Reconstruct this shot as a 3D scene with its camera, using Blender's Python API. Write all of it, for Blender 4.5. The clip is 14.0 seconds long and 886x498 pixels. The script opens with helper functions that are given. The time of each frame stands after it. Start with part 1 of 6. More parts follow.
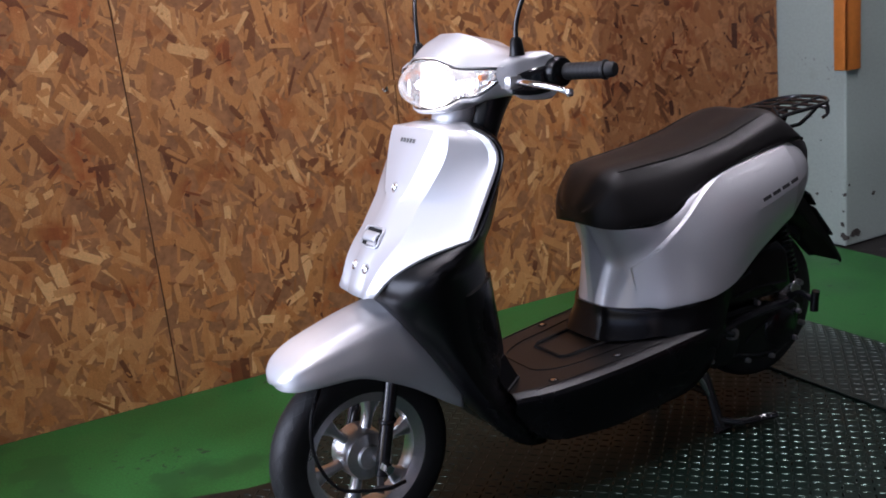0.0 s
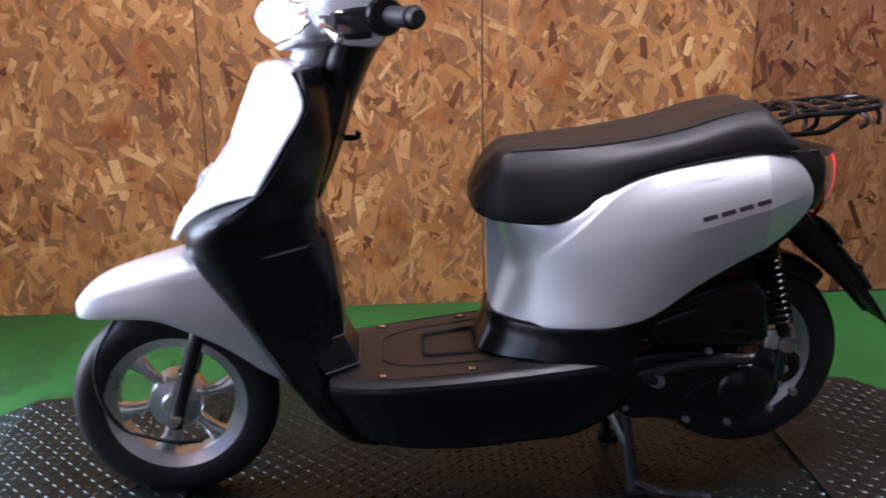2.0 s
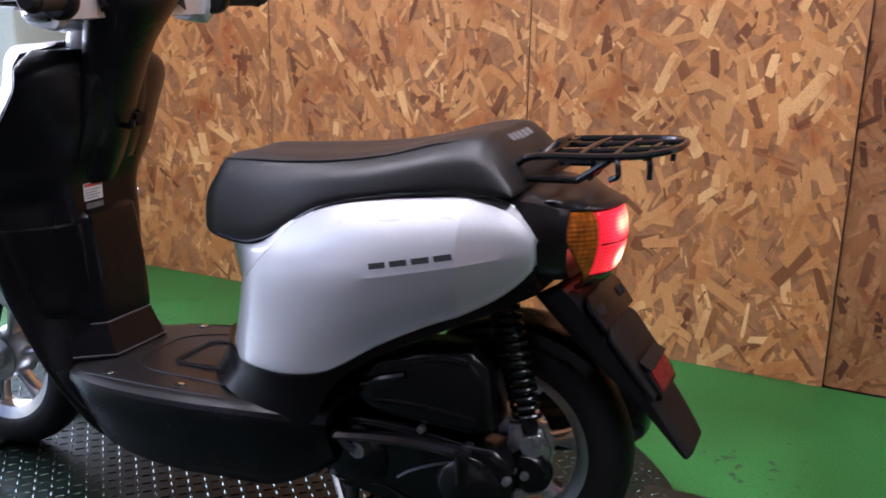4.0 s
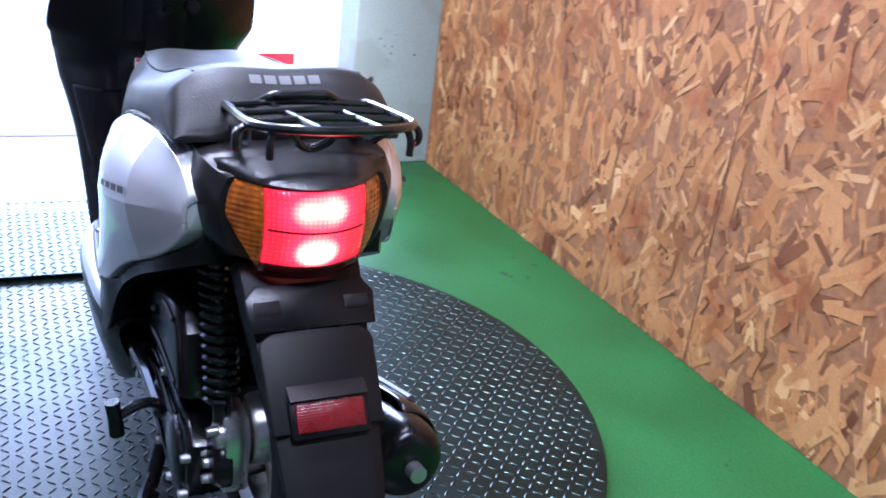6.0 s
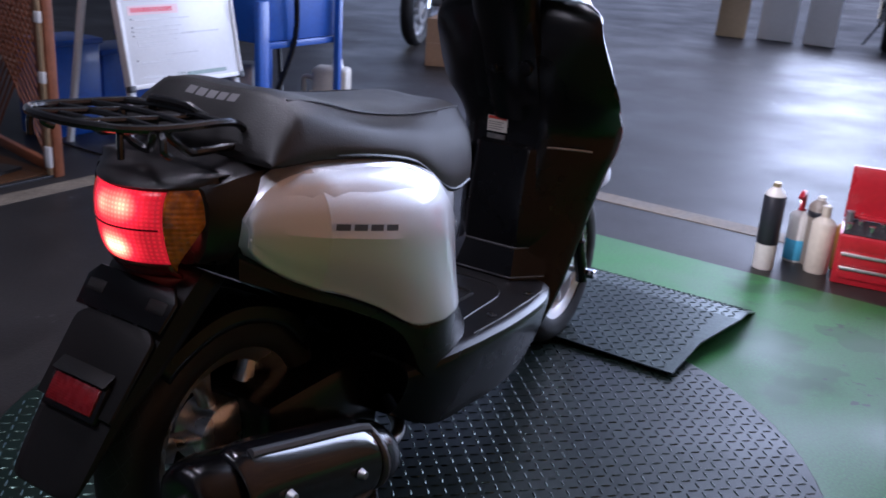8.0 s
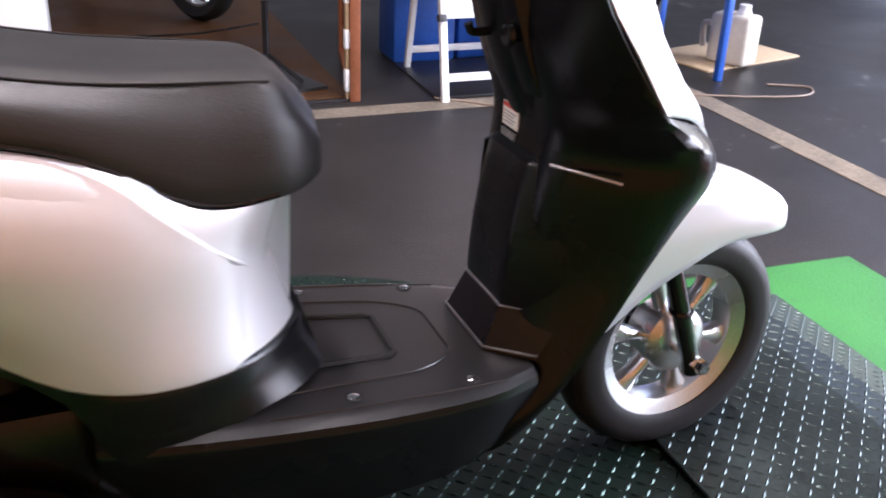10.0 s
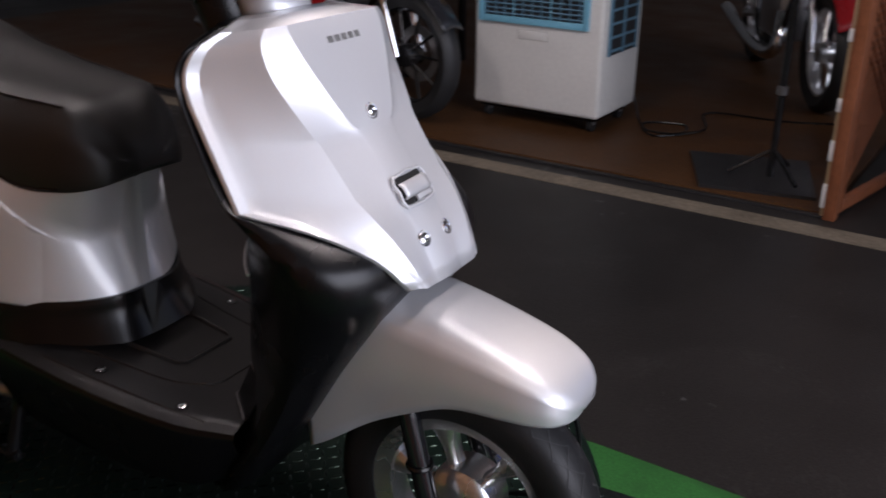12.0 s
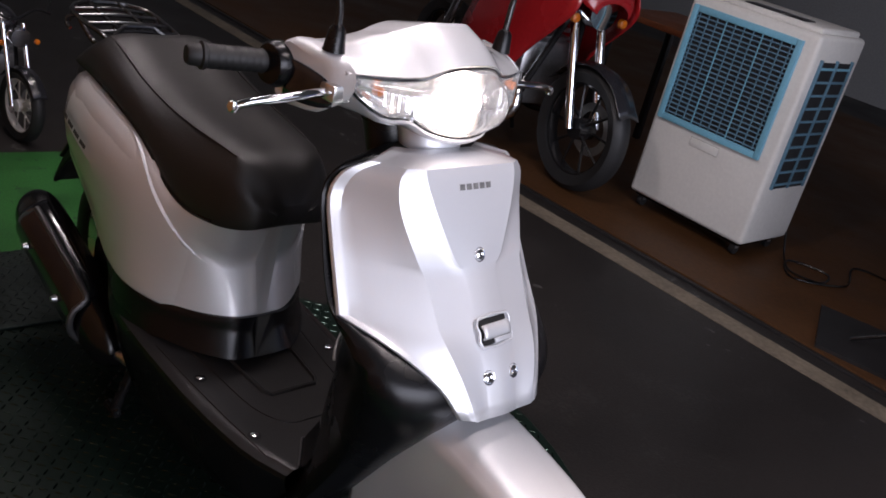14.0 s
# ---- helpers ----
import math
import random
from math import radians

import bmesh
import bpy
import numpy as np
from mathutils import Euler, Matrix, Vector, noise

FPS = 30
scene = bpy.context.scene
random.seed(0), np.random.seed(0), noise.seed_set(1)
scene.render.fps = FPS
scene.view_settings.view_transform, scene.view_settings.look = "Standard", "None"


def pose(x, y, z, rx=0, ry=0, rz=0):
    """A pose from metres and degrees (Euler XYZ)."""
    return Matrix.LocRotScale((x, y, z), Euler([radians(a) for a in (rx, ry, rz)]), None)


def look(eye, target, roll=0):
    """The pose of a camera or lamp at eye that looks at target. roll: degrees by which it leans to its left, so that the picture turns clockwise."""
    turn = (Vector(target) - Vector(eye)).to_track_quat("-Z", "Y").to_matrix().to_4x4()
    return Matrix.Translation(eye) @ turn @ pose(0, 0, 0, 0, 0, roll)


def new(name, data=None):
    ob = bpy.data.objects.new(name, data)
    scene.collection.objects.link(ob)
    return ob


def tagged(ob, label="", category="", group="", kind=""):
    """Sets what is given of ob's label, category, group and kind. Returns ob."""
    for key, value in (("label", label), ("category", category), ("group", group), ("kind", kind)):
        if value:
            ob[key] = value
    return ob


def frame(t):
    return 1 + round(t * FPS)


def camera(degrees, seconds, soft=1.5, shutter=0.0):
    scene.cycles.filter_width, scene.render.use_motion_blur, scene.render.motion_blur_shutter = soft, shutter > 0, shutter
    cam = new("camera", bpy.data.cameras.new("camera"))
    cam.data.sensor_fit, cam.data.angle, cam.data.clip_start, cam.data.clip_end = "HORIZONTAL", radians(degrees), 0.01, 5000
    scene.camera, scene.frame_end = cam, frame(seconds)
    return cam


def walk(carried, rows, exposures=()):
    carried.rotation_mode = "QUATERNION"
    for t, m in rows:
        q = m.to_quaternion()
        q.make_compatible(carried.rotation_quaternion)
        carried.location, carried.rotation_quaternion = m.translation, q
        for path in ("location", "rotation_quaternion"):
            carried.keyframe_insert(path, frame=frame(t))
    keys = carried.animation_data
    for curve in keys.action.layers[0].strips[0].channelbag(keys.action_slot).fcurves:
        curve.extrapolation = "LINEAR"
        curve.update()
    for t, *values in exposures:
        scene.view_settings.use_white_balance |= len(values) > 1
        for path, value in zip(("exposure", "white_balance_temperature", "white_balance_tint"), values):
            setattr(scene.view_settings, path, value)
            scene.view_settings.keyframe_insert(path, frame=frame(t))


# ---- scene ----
cam = camera(50.1, 14.0, soft=1.7, shutter=0.3)
PATH = [
    (0, (-1.242, -1.823, 1.111), (-0.389, -0.081, 0.625), -6.2),
    (0.5, (-0.966, -1.848, 1.088), (-0.316, -0.019, 0.605), -5.2),
    (1, (-0.675, -1.864, 1.055), (-0.278, 0.035, 0.570), -4.7),
    (1.5, (-0.414, -1.889, 1.039), (-0.251, 0.038, 0.526), -2.9),
    (2, (-0.125, -1.844, 1.014), (-0.056, 0.082, 0.479), -1.0),
    (2.5, (0.191, -1.785, 1.011), (0.145, 0.141, 0.473), -0.2),
    (3, (0.503, -1.703, 1.013), (0.133, 0.191, 0.486), -1.3),
    (3.5, (0.795, -1.527, 0.991), (0.175, 0.304, 0.476), -0.2),
    (3.7, (0.910, -1.459, 0.995), (0.218, 0.346, 0.464), 0.4),
    (4.4, (1.300, -1.202, 1.013), (0.229, 0.413, 0.460), 1.9),
    (5.1, (1.608, -0.822, 1.037), (0.199, 0.474, 0.407), 4.3),
    (5.8, (1.738, -0.448, 1.051), (0.133, 0.532, 0.356), 6.3),
    (6, (1.734, -0.326, 1.051), (0.073, 0.509, 0.313), 6.8),
    (6.5, (1.713, 0.074, 1.029), (-0.108, 0.464, 0.298), 5.7),
    (7, (1.674, 0.463, 1.020), (-0.190, 0.258, 0.324), 4.7),
    (7.5, (1.569, 0.753, 1.027), (-0.149, -0.015, 0.348), 3.5),
    (7.7, (1.525, 0.851, 1.025), (-0.150, -0.014, 0.359), 4.0),
    (8.4, (1.282, 1.095, 1.046), (-0.099, -0.155, 0.338), 2.2),
    (9.1, (0.891, 1.172, 1.032), (-0.174, -0.327, 0.262), 1.1),
    (9.8, (0.432, 1.159, 1.026), (-0.335, -0.479, 0.173), 0.9),
    (10, (0.255, 1.135, 1.007), (-0.407, -0.545, 0.149), 2.4),
    (10.5, (-0.190, 1.060, 0.988), (-0.523, -0.727, 0.146), 2.0),
    (11, (-0.595, 0.979, 0.989), (-0.479, -0.867, 0.227), 4.3),
    (11.5, (-0.954, 0.941, 1.006), (-0.478, -0.851, 0.258), 2.8),
    (12, (-1.205, 0.961, 1.076), (-0.197, -0.585, 0.307), 0.6),
    (12.5, (-1.281, 0.961, 1.168), (-0.098, -0.416, 0.329), 4.3),
    (13, (-1.300, 0.983, 1.262), (-0.044, -0.310, 0.396), 9.2),
    (13.5, (-1.293, 0.992, 1.317), (-0.065, -0.361, 0.503), 14.4),
    (14, (-1.294, 0.988, 1.313), (-0.054, -0.371, 0.528), 14.7),
]
# seconds, stops, white balance
EXPOSURES = [(0, -0.15, 6050, 25), (1.0, -0.08, 6050, 25), (1.5, 0.25, 5900, 25), (2.0, 0.66, 5900, 24), (2.5, 0.75, 5850, 25), (3.7, 0.8, 5900, 25), (5.8, 1.5, 5000, 24), (6.6, 0.7, 5300, 26), (7.3, -0.1, 5500, 27), (7.7, -0.12, 5500, 27), (9.8, 1.45, 6400, 25), (10.2, 1.45, 6400, 25), (10.6, 1.2, 6400, 26), (11, 0.0, 6600, 24), (11.5, -1.0, 6600, 24), (12.2, -0.48, 6700, 24), (14, -0.55, 6650, 25)]
walk(cam, [(t, look(eye, target, roll)) for t, eye, target, roll in PATH], EXPOSURES)

# world, daylight and lamps
world = bpy.data.worlds.new("world")
scene.world = world
world.use_nodes = True
wn = world.node_tree.nodes
sky = wn.new("ShaderNodeTexSky")
sky.sky_type = "NISHITA"
sky.sun_disc = False
sky.sun_elevation, sky.sun_rotation = radians(48), radians(-100)
wn["Background"].inputs[1].default_value = 0.15
world.node_tree.links.new(sky.outputs[0], wn["Background"].inputs[0])
sun = new("sun", bpy.data.lights.new("sun", "SUN"))
sun.data.energy, sun.data.angle, sun.data.color = 2.5, radians(6), (1, 0.96, 0.9)
sun.matrix_world = look((-4, 5, 9), (-12, 2, 0))


def lamp_area(name, m, sx, sy, watts, colour):
    la = bpy.data.lights.new(name, "AREA")
    la.shape, la.size, la.size_y, la.energy, la.color = "RECTANGLE", sx, sy, watts, colour
    ob = new(name, la)
    ob.matrix_world = m
    return ob


# daylight that enters by the wide shop front
lamp_area("daylight_front", look((-7.4, 1.4, 2.45), (0, 0.1, 0.9)), 6.0, 4.4, 700, (0.80, 0.90, 1.0))
# beam of the scooter's lit headlamp
beam = new("headlamp_beam", bpy.data.lights.new("headlamp_beam", "SPOT"))
beam.data.energy, beam.data.spot_size, beam.data.spot_blend, beam.data.shadow_soft_size, beam.data.color = 70, radians(95), 0.7, 0.03, (1.0, 0.9, 0.78)
beam.matrix_world = look((-0.425, -0.01, 0.965), (-1.4, -0.04, 0.62))
# fluorescent tubes under the ceiling
TUBES = ((-1.3, -0.3, 24), (0.2, -0.3, 24), (1.7, -0.3, 19))
for tx, ty, watts in TUBES:
    lamp_area("tube_light", look((tx, ty, 2.62), (tx, ty + 0.001, 0)), 0.10, 1.2, watts, (1.0, 0.975, 0.95))

# ---- building helpers ----
def mat(name, colour, rough=0.5, metal=0.0, coat=0.0, bump=0.0, bscale=60.0, vary=0.12, vscale=4.0, spec=0.5, emit=None, power=0.0, island=0.0):
    """A surface with grain and stains at two scales."""
    m = bpy.data.materials.new(name)
    m.use_nodes = True
    nt = m.node_tree
    n, l = nt.nodes, nt.links
    b = n["Principled BSDF"]
    co = n.new("ShaderNodeTexCoord")
    big, fine = n.new("ShaderNodeTexNoise"), n.new("ShaderNodeTexNoise")
    big.inputs["Scale"].default_value, big.inputs["Detail"].default_value = vscale, 5
    fine.inputs["Scale"].default_value, fine.inputs["Detail"].default_value = bscale, 4
    l.new(co.outputs["Object"], big.inputs["Vector"])
    l.new(co.outputs["Object"], fine.inputs["Vector"])
    add = n.new("ShaderNodeMath")
    add.operation = "ADD"
    l.new(big.outputs[0], add.inputs[0])
    l.new(fine.outputs[0], add.inputs[1])
    ramp = n.new("ShaderNodeMapRange")
    ramp.inputs[1].default_value, ramp.inputs[2].default_value = 0.6, 1.4
    ramp.inputs[3].default_value, ramp.inputs[4].default_value = 1 - vary, 1 + vary
    l.new(add.outputs[0], ramp.inputs[0])
    mul = n.new("ShaderNodeVectorMath")
    mul.operation = "SCALE"
    mul.inputs[0].default_value = colour
    value = ramp.outputs[0]
    if island:
        geo, ri, mm = n.new("ShaderNodeNewGeometry"), n.new("ShaderNodeMapRange"), n.new("ShaderNodeMath")
        ri.inputs[3].default_value, ri.inputs[4].default_value = 1 - island, 1 + island
        l.new(geo.outputs["Random Per Island"], ri.inputs[0])
        mm.operation = "MULTIPLY"
        l.new(ri.outputs[0], mm.inputs[0])
        l.new(value, mm.inputs[1])
        value = mm.outputs[0]
    l.new(value, mul.inputs["Scale"])
    l.new(mul.outputs[0], b.inputs["Base Color"])
    rr = n.new("ShaderNodeMapRange")
    rr.inputs[1].default_value, rr.inputs[2].default_value = 0.3, 0.7
    rr.inputs[3].default_value, rr.inputs[4].default_value = max(0.02, rough * 0.8), min(1, rough * 1.2)
    l.new(big.outputs[0], rr.inputs[0])
    l.new(rr.outputs[0], b.inputs["Roughness"])
    b.inputs["Metallic"].default_value = metal
    b.inputs["Coat Weight"].default_value = coat
    b.inputs["Coat Roughness"].default_value = 0.06
    b.inputs["Specular IOR Level"].default_value = spec
    if bump:
        bp = n.new("ShaderNodeBump")
        bp.inputs["Strength"].default_value = bump
        bp.inputs["Distance"].default_value = 0.002
        l.new(fine.outputs[0], bp.inputs["Height"])
        l.new(bp.outputs[0], b.inputs["Normal"])
    if emit:
        b.inputs["Emission Color"].default_value = (*emit, 1)
        b.inputs["Emission Strength"].default_value = power
    return m


def thing(name, label, category, m=None, group="", kind=""):
    ob = new(name)
    ob.empty_display_size = 0.05
    if m is not None:
        ob.matrix_world = m
    return tagged(ob, label, category, group, kind)


def part(name, bm, material, parent=None, label="", smooth=True, category="", kind="", sharp=40):
    """Links a bmesh as one mesh object under a thing or a part."""
    me = bpy.data.meshes.new(name)
    bmesh.ops.recalc_face_normals(bm, faces=bm.faces)
    bm.to_mesh(me)
    bm.free()
    me.materials.append(material)
    if smooth:
        me.polygons.foreach_set("use_smooth", [True] * len(me.polygons))
        me.set_sharp_from_angle(angle=radians(sharp))
    ob = new(name, me)
    if parent is not None:
        ob.parent = parent
    return tagged(ob, label, category, "", kind)


def solidify(ob, t, offset=-1.0):
    s = ob.modifiers.new("thickness", "SOLIDIFY")
    s.thickness, s.offset = t, offset
    return ob


def spline(P, n, sharp=(), closed=False):
    """Catmull-Rom through points, n steps a span; corners at the sharp indices."""
    P = np.asarray(P, float)
    k = len(P)
    if closed:
        Q = [P[(i - 1) % k] for i in range(k + 3)]
        out = []
        for i in range(1, k + 1):
            out += _span(Q[i - 1], Q[i], Q[i + 1], Q[i + 2], n)
        return np.array(out)
    cuts = sorted({0, k - 1, *sharp})
    out = []
    for a, b in zip(cuts, cuts[1:]):
        S = P[a:b + 1]
        S = np.concatenate([[2 * S[0] - S[1]], S, [2 * S[-1] - S[-2]]])
        for i in range(1, len(S) - 2):
            out += _span(S[i - 1], S[i], S[i + 1], S[i + 2], n)
    out.append(P[-1])
    return np.array(out)


def _span(a, b, c, d, n):
    r = []
    for i in range(n):
        t = i / n
        r.append(0.5 * (2 * b + (c - a) * t + (2 * a - 5 * b + 4 * c - d) * t * t + (3 * b - a - 3 * c + d) * t ** 3))
    return r


def surface(rows, nu=4, nv=4, su=(), sv=(), closed=False, mirror=False, cap=False):
    """A smooth skin over rows of points; mirror: rows run from y = 0 outwards and are reflected."""
    if mirror:
        on_axis = abs(rows[0][0][1]) < 1e-6
        rows = [[(x, -y, z) for x, y, z in reversed(r[1:] if on_axis else r)] + list(r) for r in rows]
        k = len(rows[0])
        c = k // 2
        sv = sorted({c + i for i in sv} | {(c - i if on_axis else c - 1 - i) for i in sv})
    fine = [spline(r, nv, sv, closed) for r in rows]
    cols = [spline([f[j] for f in fine], nu, su) for j in range(len(fine[0]))]
    bm = bmesh.new()
    grid = [[bm.verts.new(c[i]) for c in cols] for i in range(len(cols[0]))]
    w = len(grid[0])
    for i in range(len(grid) - 1):
        for j in range(w if closed else w - 1):
            q = (grid[i][j], grid[i][(j + 1) % w], grid[i + 1][(j + 1) % w], grid[i + 1][j])
            try:
                bm.faces.new(q)
            except ValueError:
                pass
    if cap:
        for g in (grid[0], grid[-1]):
            try:
                bm.faces.new(g)
            except ValueError:
                pass
    bmesh.ops.remove_doubles(bm, verts=bm.verts, dist=1e-5)
    return bm


def tube(points, r, n=8, sub=4, sharp=(), closed=False, taper=None, cap=True):
    P = spline(points, sub, sharp, closed) if sub > 1 else np.asarray(points, float)
    bm = bmesh.new()
    rings = []
    up = Vector((0, 0, 1))
    prev = None
    k = len(P)
    for i, p in enumerate(P):
        if closed:
            d = Vector(P[(i + 1) % k] - P[(i - 1) % k])
        else:
            d = Vector(P[min(i + 1, k - 1)] - P[max(i - 1, 0)])
        if d.length < 1e-9:
            d = Vector((1, 0, 0))
        d.normalize()
        if prev is None:
            a = d.cross(up if abs(d.z) < 0.9 else Vector((0, 1, 0))).normalized()
        else:
            a = (prev - d * prev.dot(d)).normalized()
        prev = a
        b = d.cross(a)
        rad = r if taper is None else r + (taper - r) * i / max(1, k - 1)
        rings.append([bm.verts.new(Vector(p) + rad * (math.cos(2 * math.pi * j / n) * a + math.sin(2 * math.pi * j / n) * b)) for j in range(n)])
    for i in range(k if closed else k - 1):
        for j in range(n):
            bm.faces.new((rings[i][j], rings[i][(j + 1) % n], rings[(i + 1) % k][(j + 1) % n], rings[(i + 1) % k][j]))
    if cap and not closed:
        bm.faces.new(rings[0][::-1])
        bm.faces.new(rings[-1])
    return bm


def box(x0, x1, y0, y1, z0, z1, bevel=0.0, seg=2):
    bm = bmesh.new()
    bmesh.ops.create_cube(bm, size=1)
    for v in bm.verts:
        v.co = Vector(((x0 + x1) / 2 + v.co.x * (x1 - x0), (y0 + y1) / 2 + v.co.y * (y1 - y0), (z0 + z1) / 2 + v.co.z * (z1 - z0)))
    if bevel:
        bmesh.ops.bevel(bm, geom=bm.edges[:], offset=bevel, segments=seg, affect="EDGES", profile=0.5)
    return bm


def lathe(profile, axis="y", n=40, centre=(0, 0, 0), closed=False):
    """Turns (radius, along) pairs round an axis through the centre."""
    bm = bmesh.new()
    rings = []
    for r, h in profile:
        ring = []
        for j in range(n):
            a = 2 * math.pi * j / n
            c, s = r * math.cos(a), r * math.sin(a)
            p = {"y": (c, h, s), "z": (c, s, h), "x": (h, c, s)}[axis]
            ring.append(bm.verts.new(Vector(centre) + Vector(p)))
        rings.append(ring)
    pairs = list(zip(rings, rings[1:])) + ([(rings[-1], rings[0])] if closed else [])
    for a, b in pairs:
        for j in range(n):
            bm.faces.new((a[j], a[(j + 1) % n], b[(j + 1) % n], b[j]))
    if not closed:
        for ring, (r, _) in ((rings[0], profile[0]), (rings[-1], profile[-1])):
            if r > 1e-4:
                bm.faces.new(ring)
    bmesh.ops.remove_doubles(bm, verts=bm.verts, dist=1e-6)
    return bm


def prism(poly, y0, y1, bevel=0.0, seg=2, axis="y"):
    """A flat polygon pushed out along an axis; poly in the two other axes, in order."""
    bm = bmesh.new()

    def p3(a, b, h):
        return {"y": (a, h, b), "z": (a, b, h), "x": (h, a, b)}[axis]
    lo = [bm.verts.new(p3(a, b, y0)) for a, b in poly]
    hi = [bm.verts.new(p3(a, b, y1)) for a, b in poly]
    k = len(poly)
    f0, f1 = bm.faces.new(lo), bm.faces.new(hi[::-1])
    for i in range(k):
        bm.faces.new((lo[i], lo[(i + 1) % k], hi[(i + 1) % k], hi[i]))
    if bevel:
        es = list(f0.edges) + list(f1.edges)
        bmesh.ops.bevel(bm, geom=es, offset=bevel, segments=seg, affect="EDGES", profile=0.5)
    return bm


def moved(bm, m):
    bmesh.ops.transform(bm, matrix=m, verts=bm.verts)
    return bm

# ---- materials ----
SILVER = mat("silver_paint", (0.72, 0.73, 0.755), 0.46, 0.58, 1.0, vary=0.03, vscale=2, bscale=900, bump=0.012)
BLACK = mat("black_plastic", (0.0036, 0.0036, 0.0044), 0.28, spec=0.34, vary=0.2, bump=0.05, bscale=700)
GLOSS = mat("gloss_black", (0.008, 0.008, 0.010), 0.16, coat=0.6, vary=0.2)
FLOORB = mat("floorboard_plastic", (0.0140, 0.0132, 0.0136), 0.38, spec=0.5, vary=0.2, bump=0.15, bscale=500)
VINYL = mat("seat_vinyl", (0.0105, 0.0096, 0.0094), 0.45, spec=0.5, vary=0.15, bump=0.25, bscale=420)
RUBBER = mat("tyre_rubber", (0.0135, 0.0135, 0.0142), 0.55, spec=0.35, vary=0.25, bump=0.1, bscale=200)
ALLOY = mat("cast_alloy", (0.74, 0.74, 0.74), 0.30, 0.95, vary=0.12, bscale=250, bump=0.06)
CHROME = mat("chrome", (0.85, 0.85, 0.86), 0.08, 1.0, vary=0.04)
STEEL = mat("bare_steel", (0.45, 0.45, 0.46), 0.35, 0.9, vary=0.2, bump=0.05)
ENGINE = mat("black_engine_paint", (0.0040, 0.0040, 0.0045), 0.23, spec=0.48, vary=0.3, bump=0.12, bscale=300)
DARKTUBE = mat("black_enamel", (0.010, 0.010, 0.011), 0.22, coat=0.3, vary=0.2)
PALEEDGE = mat("pale_plastic_edge", (0.10, 0.10, 0.105), 0.4, vary=0.3, vscale=30)
SATIN = mat("satin_silver", (0.42, 0.42, 0.43), 0.42, 0.8, vary=0.1)

# ---- the room ----
WALL_Y = 1.192
ASPHALT = mat("dark_floor", (0.0198, 0.0174, 0.0163), 0.47, vary=0.5, vscale=1.6, bump=0.5, bscale=160, spec=0.22)
GREEN = mat("green_floor_paint", (0.018, 0.128, 0.024), 0.5, vary=0.5, vscale=2.6, bump=0.1, bscale=160)
GREYWALL = mat("grey_painted_wall", (0.35, 0.42, 0.385), 0.6, vary=0.12, vscale=2.0, bump=0.1, bscale=90)
PLAINWALL = mat("dim_plaster_wall", (0.18, 0.18, 0.18), 0.8, vary=0.2, vscale=1.0)
BEIGE = mat("worn_floor_line", (0.155, 0.125, 0.09), 0.7, vary=0.45, vscale=9, bump=0.2)
BROWNFLOOR = mat("brown_boarded_floor", (0.066, 0.029, 0.011), 0.5, vary=0.4, vscale=2.5, bump=0.1, spec=0.18)
PLATE = mat("chequer_plate", (0.058, 0.074, 0.069), 0.36, 0.9, vary=0.4, vscale=5, bump=0.1, bscale=120)
GREENPLATE = mat("worn_green_chequer_plate", (0.0045, 0.0118, 0.0085), 0.36, 0.0, vary=0.5, vscale=5, bump=0.1, bscale=120, spec=0.26)
GREENTREAD = mat("worn_green_tread", (0.041, 0.062, 0.054), 0.27, 1.0, vary=0.35, vscale=6)
TREAD = mat("chequer_tread", (0.050, 0.066, 0.063), 0.34, 1.0, vary=0.3, vscale=6)
OSBBASE = mat("osb_base", (0.33, 0.145, 0.055), 0.75, vary=0.4, vscale=12, bump=0.3)


def specks(m, scale, edge, colour):
    """Scattered pale specks and scuffs on a floor."""
    n, l = m.node_tree.nodes, m.node_tree.links
    b = n["Principled BSDF"]
    co, no, no2, mu, mr, mix = n.new("ShaderNodeTexCoord"), n.new("ShaderNodeTexNoise"), n.new("ShaderNodeTexNoise"), n.new("ShaderNodeMath"), n.new("ShaderNodeMapRange"), n.new("ShaderNodeMix")
    no.inputs["Scale"].default_value, no.inputs["Detail"].default_value = scale, 6
    no2.inputs["Scale"].default_value, no2.inputs["Detail"].default_value = scale * 0.08, 2
    l.new(co.outputs["Object"], no.inputs["Vector"])
    l.new(co.outputs["Object"], no2.inputs["Vector"])
    mu.operation = "MULTIPLY"
    l.new(no.outputs[0], mu.inputs[0])
    l.new(no2.outputs[0], mu.inputs[1])
    mr.inputs[1].default_value, mr.inputs[2].default_value = edge, edge + 0.03
    l.new(mu.outputs[0], mr.inputs[0])
    mix.data_type = "RGBA"
    mix.inputs[7].default_value = (*colour, 1)
    l.new(mr.outputs[0], mix.inputs[0])
    l.new(b.inputs["Base Color"].links[0].from_socket, mix.inputs[6])
    l.new(mix.outputs[2], b.inputs["Base Color"])


